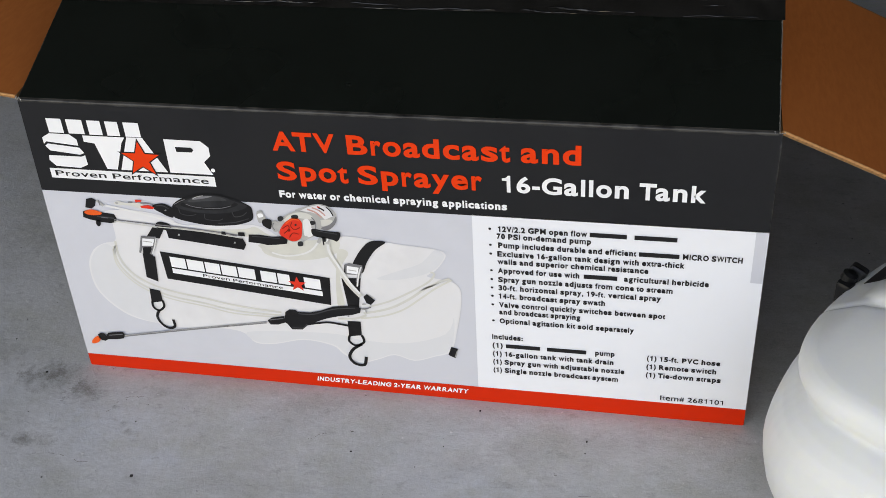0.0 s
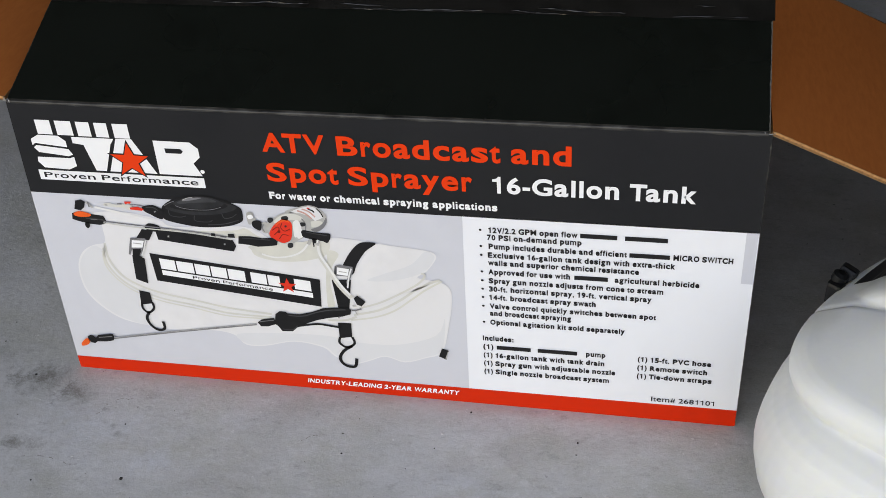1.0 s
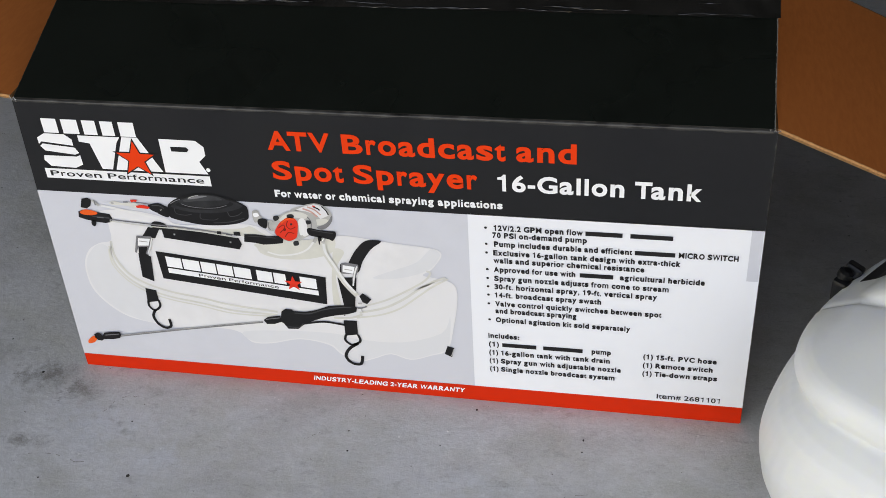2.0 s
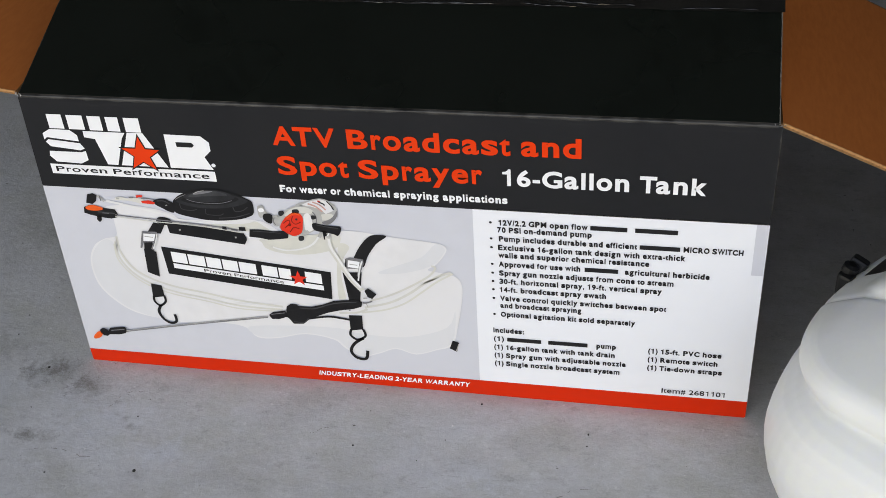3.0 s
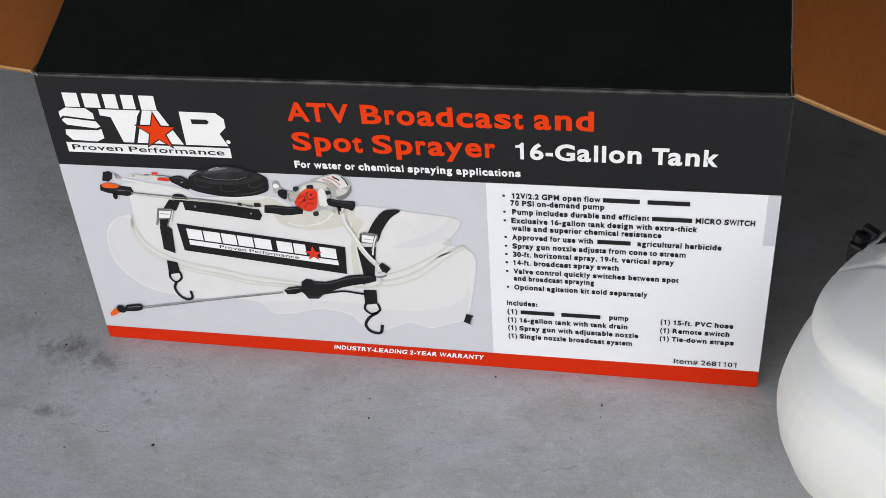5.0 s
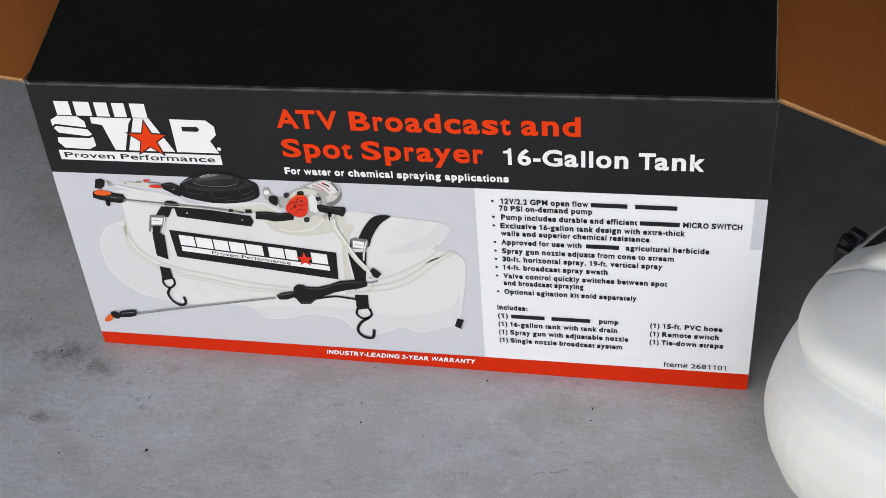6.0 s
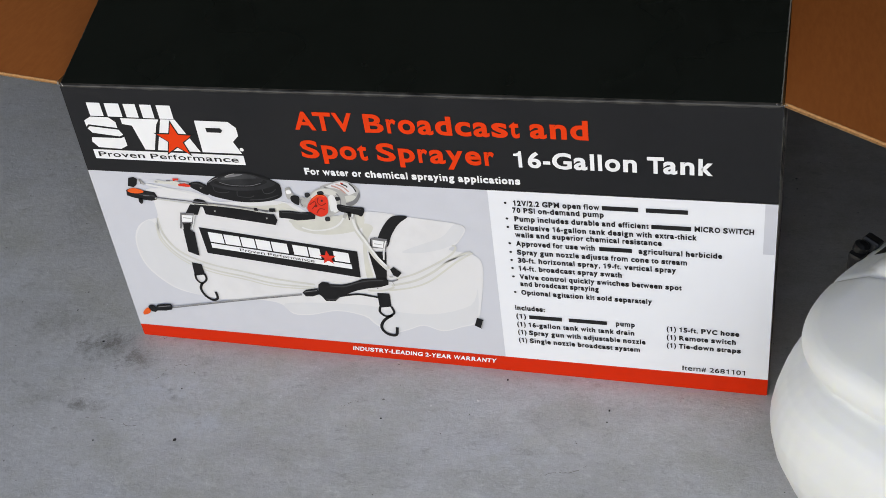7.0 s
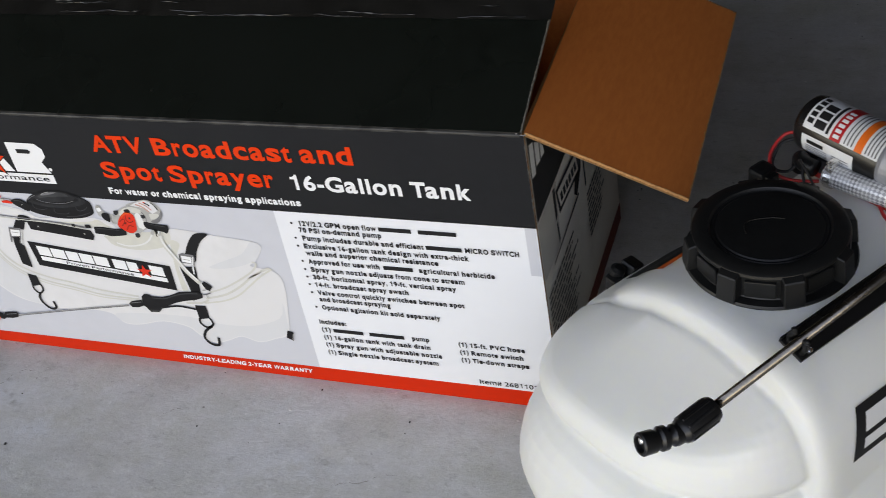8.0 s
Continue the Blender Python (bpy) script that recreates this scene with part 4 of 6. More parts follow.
shape("printed_shine", print_dusk, 3.3, [(0.2051, 0.3214), (0.2151, 0.3275), (0.2270, 0.3313), (0.2414, 0.3327), (0.2536, 0.3307), (0.2606, 0.3265), (0.2446, 0.3247), (0.2244, 0.3225), (0.2120, 0.3199)], 1)
shape("printed_shine", print_steel, 3.6, [(0.2122, 0.3246), (0.2218, 0.3293), (0.2333, 0.3317), (0.2412, 0.3318), (0.2344, 0.3291), (0.2228, 0.3261)], 1)
stroke("printed_glint", print_grey, 4, [(0.2133, 0.3263), (0.2203, 0.3298), (0.2287, 0.3321)], 0.001)
stroke("printed_glint", print_steel, 4, [(0.2018, 0.3165), (0.2122, 0.3130), (0.2302, 0.3118), (0.2503, 0.3135), (0.2654, 0.3186)], 0.0009)
stroke("printed_glint", print_steel, 4, [(0.1854, 0.3146), (0.1929, 0.3197), (0.2017, 0.3239)], 0.0009)
stroke("printed_glint", print_dusk, 4, [(0.2423, 0.2882), (0.2660, 0.2916), (0.2872, 0.2995)], 0.0014)
stroke("printed_lug", print_dusk, 4, [(0.1904, 0.3084), (0.1919, 0.3000), (0.2043, 0.2980), (0.2136, 0.3005)], 0.0012)
stroke("printed_lug", print_dusk, 4, [(0.2259, 0.3022), (0.2259, 0.2937), (0.2433, 0.2930), (0.2502, 0.2962)], 0.0012)
stroke("printed_lug", print_dusk, 4, [(0.2651, 0.3084), (0.2678, 0.3011), (0.2785, 0.3036), (0.2858, 0.3097)], 0.0012)
shape("printed_valve", print_black, 2, [(0.0584, 0.3135), (0.0673, 0.3159), (0.0721, 0.3124), (0.0688, 0.3028), (0.0625, 0.2976), (0.0537, 0.2990)], 0)
stroke("printed_fitting", print_grey, 3, [(0.0738, 0.3125), (0.0770, 0.3089), (0.0814, 0.3035)], 0.004)
stroke("printed_fitting", print_steel, 3.3, [(0.0763, 0.3127), (0.0766, 0.3042)], 0.0018)
shape("printed_grip", print_black, 3, [(0.0486, 0.2920), (0.0561, 0.2953), (0.0761, 0.2927), (0.0938, 0.2910), (0.0961, 0.2835), (0.0938, 0.2776), (0.0849, 0.2750), (0.0718, 0.2761), (0.0559, 0.2790), (0.0468, 0.2822)], 0)
stroke("printed_glint", print_dusk, 3.6, [(0.0676, 0.2855), (0.0807, 0.2849), (0.0921, 0.2842)], 0.002)
stroke("printed_glint", print_steel, 3.9, [(0.0739, 0.2840), (0.0838, 0.2841)], 0.0012)
shape("printed_switch", print_orange, 4, [(0.0507, 0.2907), (0.0541, 0.2942), (0.0622, 0.2966), (0.0747, 0.2936), (0.0754, 0.2898), (0.0664, 0.2873), (0.0549, 0.2876)], 1)
shape("printed_lever", print_black, 3, [(0.0647, 0.2776), (0.0701, 0.2789), (0.0700, 0.2721), (0.0664, 0.2680), (0.0632, 0.2717)], 1)
stroke("printed_hose", print_shade, 2.2, [(0.0841, 0.3046), (0.1107, 0.2997), (0.1379, 0.2938), (0.1650, 0.2879)], 0.0036)
shape("printed_manifold", print_hose, 3, [(0.0989, 0.3112), (0.1060, 0.3135), (0.1168, 0.3114), (0.1286, 0.3130), (0.1394, 0.3109), (0.1346, 0.3040), (0.1254, 0.3062), (0.1143, 0.3074), (0.0996, 0.3075)], 1)
stroke("printed_fitting", print_steel, 3.3, [(0.1188, 0.3129), (0.1254, 0.3133)], 0.002)
stroke("printed_fitting", print_grey, 3.4, [(0.1003, 0.3104), (0.1043, 0.3101)], 0.003)
stroke("printed_fitting", print_steel, 3.4, [(0.1367, 0.3130), (0.1465, 0.3132), (0.1550, 0.3118)], 0.0016)
shape("printed_knob", print_red, 4, [(0.1297, 0.3178), (0.1396, 0.3183), (0.1379, 0.3145), (0.1339, 0.3147), (0.1303, 0.3131)], 0)
shape("printed_knob", print_red, 4, [(0.1356, 0.3083), (0.1474, 0.3104), (0.1556, 0.3072), (0.1525, 0.3042), (0.1365, 0.3050)], 0)
shape("printed_joint", print_black, 3, [(0.1530, 0.3098), (0.1593, 0.3130), (0.1693, 0.3146), (0.1766, 0.3113), (0.1821, 0.3069), (0.1798, 0.2927), (0.1712, 0.2940), (0.1641, 0.2983), (0.1555, 0.3034)], 1)
stroke("printed_glint", print_dusk, 3.5, [(0.1587, 0.3102), (0.1685, 0.3108), (0.1756, 0.3065)], 0.0014)
stroke("printed_glint", print_grey, 3.6, [(0.1693, 0.3033), (0.1719, 0.3044)], 0.0016)
shape("printed_clip", print_black, 5.3, [(0.2679, 0.2757), (0.2768, 0.2762), (0.2772, 0.2696), (0.2677, 0.2699)], 0)
shape("printed_clip", print_black, 5.3, [(0.2447, 0.2750), (0.2502, 0.2749), (0.2501, 0.2697), (0.2438, 0.2702)], 0)
shape("printed_wand_end", print_black, 4.6, [(0.2826, 0.2728), (0.2986, 0.2739), (0.3157, 0.2722), (0.3302, 0.2742), (0.3365, 0.2689), (0.3347, 0.2621), (0.3200, 0.2591), (0.3070, 0.2573), (0.2962, 0.2594), (0.2804, 0.2602)], 0)
stroke("printed_glint", print_steel, 5, [(0.2566, 0.2706), (0.2653, 0.2697)], 0.0018)
stroke("printed_glint", print_dusk, 5, [(0.2869, 0.2703), (0.3044, 0.2705), (0.3256, 0.2700)], 0.0012)
shape("printed_buckle", print_steel, 5, [(0.1253, 0.2573), (0.1469, 0.2578), (0.1483, 0.2530), (0.1411, 0.2358), (0.1352, 0.2244), (0.1325, 0.2272), (0.1386, 0.2396), (0.1240, 0.2376), (0.1191, 0.2273), (0.1168, 0.2281), (0.1214, 0.2443)], 0)
shape("printed_buckle", print_white, 5.4, [(0.1269, 0.2535), (0.1443, 0.2537), (0.1399, 0.2417), (0.1239, 0.2405)], 0)
stroke("printed_glint", print_grey, 5.7, [(0.1274, 0.2487), (0.1397, 0.2480)], 0.0014)
stroke("printed_buckle", print_shade, 5.5, [(0.1471, 0.2549), (0.1422, 0.2408), (0.1359, 0.2275)], 0.0018)
shape("printed_strap", print_black, 4.2, [(0.1243, 0.2386), (0.1369, 0.2395), (0.1352, 0.2134), (0.1198, 0.2123)], 0)
shape("printed_buckle", print_steel, 5, [(0.4119, 0.2349), (0.4176, 0.2368), (0.4353, 0.2347), (0.4352, 0.2269), (0.4286, 0.2098), (0.4254, 0.2026), (0.4235, 0.2064), (0.4271, 0.2175), (0.4106, 0.2172)], 0)
shape("printed_buckle", print_white, 5.4, [(0.4139, 0.2321), (0.4301, 0.2304), (0.4272, 0.2185), (0.4125, 0.2203)], 0)
stroke("printed_glint", print_grey, 5.7, [(0.4155, 0.2254), (0.4263, 0.2243)], 0.0014)
stroke("printed_buckle", print_shade, 5.5, [(0.4334, 0.2317), (0.4287, 0.2176), (0.4249, 0.1976)], 0.0022)
stroke("printed_buckle", print_black, 4.8, [(0.4118, 0.2339), (0.4089, 0.2161), (0.4061, 0.2060), (0.4060, 0.1991)], 0.0022)
shape("printed_motor", print_grey, 2, [(0.3522, 0.3166), (0.3672, 0.3248), (0.3863, 0.3305), (0.3994, 0.3268), (0.4074, 0.3173), (0.4073, 0.3044), (0.4006, 0.2938), (0.3913, 0.2877), (0.3812, 0.2926), (0.3739, 0.3069)], 1)
shape("printed_motor_end", print_steel, 2.5, [(0.4075, 0.3127), (0.4073, 0.3044), (0.4006, 0.2938), (0.3914, 0.2886), (0.3849, 0.2919), (0.3956, 0.2972), (0.4026, 0.3041)], 1)
shape("printed_motor_end", print_hose, 2.5, [(0.3842, 0.3039), (0.3984, 0.3066), (0.4018, 0.3032), (0.3941, 0.2971), (0.3846, 0.2956)], 1)
shape("printed_motor_label", print_milk, 3, [(0.3576, 0.3169), (0.3701, 0.3241), (0.3861, 0.3296), (0.3957, 0.3274), (0.4022, 0.3188), (0.4037, 0.3125), (0.3922, 0.3062), (0.3862, 0.3132), (0.3737, 0.3170)], 0)
stroke("printed_motor_label", print_blush, 3.5, [(0.3697, 0.3213), (0.3799, 0.3174), (0.3881, 0.3096)], 0.0026)
stroke("printed_motor_label", print_blush, 3.5, [(0.3763, 0.3244), (0.3857, 0.3205), (0.3931, 0.3127)], 0.0022)
stroke("printed_motor_label", print_red, 3.6, [(0.3835, 0.3267), (0.3871, 0.3251)], 0.0022)
stroke("printed_motor_label", print_ink, 3.6, [(0.3848, 0.3250), (0.3905, 0.3226), (0.3925, 0.3200)], 0.0022)
stroke("printed_motor_label", print_ink, 3.6, [(0.3957, 0.3270), (0.4009, 0.3205), (0.4038, 0.3134)], 0.0016)
shape("printed_pump", print_grey, 3, [(0.3252, 0.2926), (0.3333, 0.3043), (0.3438, 0.3124), (0.3554, 0.3177), (0.3661, 0.3174), (0.3793, 0.3128), (0.3858, 0.3040), (0.3845, 0.2891), (0.3755, 0.2791), (0.3660, 0.2728), (0.3565, 0.2665), (0.3431, 0.2655), (0.3328, 0.2705), (0.3252, 0.2776)], 1)
shape("printed_pump_face", print_hose, 3.4, [(0.3351, 0.3007), (0.3434, 0.3096), (0.3550, 0.3149), (0.3673, 0.3148), (0.3758, 0.3098), (0.3705, 0.3049), (0.3583, 0.3059), (0.3473, 0.3043), (0.3394, 0.2982)], 1)
shape("printed_pump_face", print_shade, 3.5, [(0.3615, 0.3015), (0.3683, 0.3056), (0.3722, 0.2948), (0.3689, 0.2824), (0.3612, 0.2772), (0.3606, 0.2894)], 1)
stroke("printed_pump_face", print_steel, 3.6, [(0.3741, 0.3088), (0.3784, 0.3007), (0.3767, 0.2886), (0.3700, 0.2787)], 0.0016)
shape("printed_pump_lug", print_grey, 3.2, [(0.3181, 0.2968), (0.3247, 0.2991), (0.3276, 0.2928), (0.3252, 0.2823), (0.3187, 0.2809), (0.3167, 0.2883)], 1)
stroke("printed_glint", print_steel, 3.6, [(0.3202, 0.2951), (0.3183, 0.2884), (0.3206, 0.2830)], 0.0014)
shape("printed_bolt", print_gloss, 4, [(0.3281, 0.3058), (0.3337, 0.3071), (0.3355, 0.3035), (0.3309, 0.2986), (0.3272, 0.3002)], 1)
shape("printed_bolt", print_gloss, 4, [(0.3473, 0.3098), (0.3545, 0.3112), (0.3561, 0.3067), (0.3509, 0.3027), (0.3466, 0.3052)], 1)
shape("printed_bolt", print_gloss, 4, [(0.3717, 0.3022), (0.3779, 0.3026), (0.3780, 0.2979), (0.3724, 0.2962)], 1)
shape("printed_bolt", print_gloss, 4, [(0.3502, 0.2660), (0.3567, 0.2674), (0.3565, 0.2607), (0.3500, 0.2593)], 1)
shape("printed_cover", print_red, 4, [(0.3266, 0.2815), (0.3331, 0.2932), (0.3396, 0.3001), (0.3483, 0.3062), (0.3544, 0.3057), (0.3597, 0.2995), (0.3586, 0.2864), (0.3551, 0.2730), (0.3448, 0.2666), (0.3358, 0.2698), (0.3286, 0.2740)], 1)
stroke("printed_glint", print_orange, 4.5, [(0.3374, 0.2953), (0.3437, 0.3013), (0.3503, 0.3040), (0.3562, 0.3021)], 0.0018)
stroke("printed_rib", print_maroon, 4.6, [(0.3313, 0.2865), (0.3393, 0.2926), (0.3409, 0.2881), (0.3333, 0.2791)], 0.0012)
stroke("printed_rib", print_maroon, 4.6, [(0.3466, 0.2996), (0.3439, 0.2920), (0.3485, 0.2867), (0.3562, 0.2909)], 0.0012)
stroke("printed_rib", print_maroon, 4.6, [(0.3394, 0.2729), (0.3453, 0.2808), (0.3529, 0.2795)], 0.0012)
shape("printed_bolt", print_gloss, 4.8, [(0.3499, 0.2961), (0.3523, 0.2963), (0.3519, 0.2934), (0.3495, 0.2933)], 1)
shape("printed_bolt", print_maroon, 4.8, [(0.3392, 0.2870), (0.3424, 0.2872), (0.3418, 0.2834), (0.3386, 0.2832)], 1)
shape("printed_collar", print_shade, 3.8, [(0.3633, 0.2867), (0.3718, 0.2920), (0.3734, 0.2808), (0.3656, 0.2756)], 1)
shape("printed_outlet", print_black, 4, [(0.3713, 0.2882), (0.3762, 0.2904), (0.3868, 0.2883), (0.4021, 0.2874), (0.4097, 0.2870), (0.4096, 0.2795), (0.4047, 0.2717), (0.3988, 0.2741), (0.3851, 0.2760), (0.3731, 0.2789)], 1)
stroke("printed_glint", print_dusk, 4.4, [(0.3774, 0.2877), (0.3903, 0.2857), (0.4063, 0.2840)], 0.0014)
stroke("printed_outlet", print_black, 4, [(0.3869, 0.2780), (0.3874, 0.2639)], 0.005)
stroke("printed_fitting", print_grey, 4.3, [(0.3828, 0.2758), (0.3785, 0.2670)], 0.0048)
stroke("printed_fitting", print_grey, 5.2, [(0.3936, 0.2756), (0.3902, 0.2669)], 0.0048)
stroke("printed_fitting", print_white, 5.5, [(0.3928, 0.2756), (0.3906, 0.2707)], 0.0014)
shape("printed_fitting", print_grey, 3, [(0.2994, 0.3114), (0.3068, 0.3137), (0.3087, 0.3065), (0.3110, 0.3010), (0.3018, 0.2930), (0.2988, 0.2984)], 1)
shape("printed_fitting", print_white, 3.3, [(0.3003, 0.3078), (0.3060, 0.3091), (0.3076, 0.3045), (0.3010, 0.3023)], 1)
shape("printed_outlet", print_black, 4, [(0.3059, 0.2989), (0.3133, 0.3012), (0.3182, 0.2978), (0.3155, 0.2854), (0.3101, 0.2860), (0.3047, 0.2913)], 1)
shape("printed_barrel", print_black, 6, [(0.2867, 0.1222), (0.2935, 0.1281), (0.3126, 0.1329), (0.3133, 0.1214), (0.3017, 0.1161), (0.2906, 0.1151)], 0)
stroke("printed_glint", print_steel, 6.4, [(0.2903, 0.1236), (0.2990, 0.1259), (0.3111, 0.1286)], 0.0012)
shape("printed_gun", print_black, 6, [(0.3154, 0.1405), (0.3221, 0.1463), (0.3311, 0.1460), (0.3331, 0.1431), (0.3512, 0.1436), (0.3683, 0.1492), (0.3857, 0.1579), (0.3989, 0.1601), (0.4185, 0.1628), (0.4262, 0.1593), (0.4244, 0.1509), (0.4125, 0.1458), (0.3917, 0.1409), (0.3747, 0.1352), (0.3615, 0.1288), (0.3445, 0.1188), (0.3367, 0.1107), (0.3215, 0.1093), (0.3162, 0.1184), (0.3118, 0.1223)], 0)
stroke("printed_glint", print_dusk, 6.5, [(0.3343, 0.1401), (0.3550, 0.1408), (0.3766, 0.1499), (0.3951, 0.1556), (0.4181, 0.1586)], 0.0018)
stroke("printed_glint", print_dusk, 6.5, [(0.3222, 0.1136), (0.3372, 0.1139), (0.3449, 0.1221)], 0.0014)
shape("printed_screw", print_steel, 6.6, [(0.4059, 0.1442), (0.4083, 0.1444), (0.4081, 0.1423), (0.4056, 0.1421)], 0)
stroke("printed_trigger", print_black, 5.8, [(0.3448, 0.1210), (0.3737, 0.1278), (0.3940, 0.1264), (0.4085, 0.1246)], 0.0034)
shape("printed_joint", print_black, 6, [(0.4316, 0.1801), (0.4370, 0.1856), (0.4478, 0.1754), (0.4413, 0.1667), (0.4352, 0.1693)], 0)
stroke("printed_fitting", print_steel, 6, [(0.4269, 0.1583), (0.4325, 0.1588), (0.4409, 0.1626)], 0.0022)
stroke("printed_fitting", print_grey, 6.2, [(0.4286, 0.1667), (0.4342, 0.1671)], 0.0026)
stroke("printed_fitting", print_grey, 6, [(0.4316, 0.1577), (0.4340, 0.1507)], 0.0014)
shape("printed_nozzle", print_black, 6, [(0.0161, 0.0660), (0.0216, 0.0699), (0.0259, 0.0691), (0.0293, 0.0649), (0.0336, 0.0710), (0.0412, 0.0728), (0.0579, 0.0754), (0.0593, 0.0700), (0.0567, 0.0630), (0.0451, 0.0596), (0.0304, 0.0583), (0.0258, 0.0544), (0.0205, 0.0551), (0.0162, 0.0592)], 0)
stroke("printed_glint", print_steel, 6.4, [(0.0342, 0.0665), (0.0455, 0.0687), (0.0559, 0.0708)], 0.0014)
shape("printed_tip", print_orange, 6, [(0.0035, 0.0523), (0.0134, 0.0623), (0.0189, 0.0595), (0.0141, 0.0510), (0.0039, 0.0467)], 1)
for a, b in ((0.160, 0.182), (0.184, 0.208), (0.210, 0.231), (0.233, 0.255), (0.257, 0.281), (0.289, 0.311), (0.313, 0.330), (0.350, 0.373)):
    bar(a, b, 0.2065 - 0.0966 * (a - 0.16), 0.018, print_white, 5, name="printed_block", shear=-0.0966)
bar(0.160, 0.374, 0.1955, 0.0085, print_white, 5, name="printed_block", shear=-0.0966)
words("Proven Performance", 0.204, 0.318, 0.1930, 0.0052, print_ink, 0.006, layer=6, shear=-0.0966)
flat("printed_star", star(0.340, 0.193, 0.0135, 6), 6, print_red)


# ---- the print on the carton's end ----
def side_flat(name, pts, mat, layer=0):
    """A flat print on the end panel, from (depth, height) pairs."""
    bm = bmesh.new()
    vs = []
    for y, z in pts:
        f = y / D
        vs.append(bm.verts.new((W + 0.0007 + 0.0005 * layer + f * -0.001, y, z)))
    f = bm.faces.new(vs)
    bmesh.ops.triangulate(bm, faces=[f])
    return part(name, bm, mat, right_panel)


# darker copy of the red print, with the end's shade in its colour
shaded_red = surface("shaded_red_print", (0.17, 0.026, 0.016), 0.5, vary=0.2, scale=40, bump=0.02, gloss=0.15)
side_dark = surface("side_black_print", (0.016, 0.016, 0.017), 0.42, vary=0.2, scale=30, bump=0.02, gloss=0.22)
side_shade = surface("side_shade_print", (0.40, 0.385, 0.36), 0.42, vary=0.15, scale=20, bump=0.02, gloss=0.22)
side_pale = surface("side_pale_print", (0.60, 0.60, 0.60), 0.42, vary=0.1, scale=30, bump=0, gloss=0.22)
side_flat("header_band", [(0.006, 0.333), (0.155, 0.333), (0.100, 0.345), (D, 0.345), (D, ZR), (0.006, ZR)], side_dark)
side_flat("footer_band", [(0.006, 0.001), (D, 0.001), (D, 0.036), (0.006, 0.034)], shaded_red)
side_flat("photo_shade", [(0.006, 0.236), (0.090, 0.232), (0.100, 0.330), (0.006, 0.330)], side_shade)
for pts in ([(0.008, 0.402), (0.024, 0.398), (0.026, 0.444), (0.010, 0.450)], [(0.030, 0.405), (0.046, 0.402), (0.048, 0.428), (0.031, 0.440)], [(0.051, 0.402), (0.066, 0.400), (0.064, 0.412), (0.052, 0.424)]):
    side_flat("logo_block", pts, side_pale, 1)
side_flat("printed_decal", [(0.092, 0.318), (0.205, 0.306), (0.214, 0.262), (0.100, 0.275)], side_dark, 1)
side_flat("printed_plate", [(0.098, 0.312), (0.198, 0.301), (0.206, 0.270), (0.106, 0.282)], side_grey, 2)
for k in range(6):
    y = 0.107 + 0.015 * k
    side_flat("printed_block", [(y, 0.303 - 0.11 * (y - 0.1)), (y + 0.011, 0.302 - 0.11 * (y - 0.1)), (y + 0.014, 0.287 - 0.11 * (y - 0.1)), (y + 0.003, 0.288 - 0.11 * (y - 0.1))], side_dark, 3)
side_flat("printed_strap", [(0.216, 0.330), (0.232, 0.330), (0.222, 0.262), (0.190, 0.236), (0.176, 0.248), (0.206, 0.268)], side_dark, 1)
side_flat("printed_hook", [(0.234, 0.262), (0.240, 0.262), (0.241, 0.217), (0.235, 0.215)], side_dark, 1)
side_flat("printed_strap", [(0.078, 0.330), (0.090, 0.326), (0.089, 0.282), (0.080, 0.276)], side_dark, 1)
side_flat("printed_hook", [(0.081, 0.272), (0.087, 0.272), (0.091, 0.240), (0.084, 0.236)], side_dark, 1)
side_flat("printed_wand", [(0.050, 0.226), (0.054, 0.229), (0.198, 0.236), (0.198, 0.231)], side_dark, 1)
rnd = random.Random(5)
for y0, y1, z0, z1, n, ragged in ((0.238, 0.345, 0.120, 0.196, 9, 0.30), (0.010, 0.170, 0.070, 0.200, 14, 0.35)):
    for i in range(n):
        z = z1 - (z1 - z0) * i / (n - 1)
        y, end = y0, y1 - rnd.uniform(0, ragged) * (y1 - y0)
        while y < end:
            e = min(end, y + rnd.uniform(0.010, 0.034))
            side_flat("text_bar", [(y, z), (e, z), (e, z + 0.0042), (y, z + 0.0042)], side_dark, 1)
            y = e + 0.0032

# ---- the sprayer ----
from mathutils.bvhtree import BVHTree

sprayer = thing("spot_sprayer", pose(1.236, -0.088, 0, 0, 0, 53), "milky white plastic sprayer tank with black lid and pump", "sprayer")


def outline(a, b, cx, n, cy=0.0, count=72):
    pts = []
    for i in range(count):
        t = 2 * math.pi * i / count
        c, q = math.cos(t), math.sin(t)
        pts.append((cx + a * math.copysign(abs(c) ** (2 / n), c), cy + b * math.copysign(abs(q) ** (2 / n), q)))
    return pts


def stacked(levels, n, cy=0.0):
    """A closed solid from levels of (height, half length, half width, centre)."""
    bm, rings = bmesh.new(), []
    for z, a, b, cx in levels:
        rings.append([bm.verts.new((x, y, z)) for x, y in outline(a, b, cx, n, cy)])
    for p, q in zip(rings, rings[1:]):
        for i in range(len(p)):
            j = (i + 1) % len(p)
            bm.faces.new((p[i], p[j], q[j], q[i]))
    bm.faces.new(rings[0][::-1])
    bm.faces.new(rings[-1])
    return bm


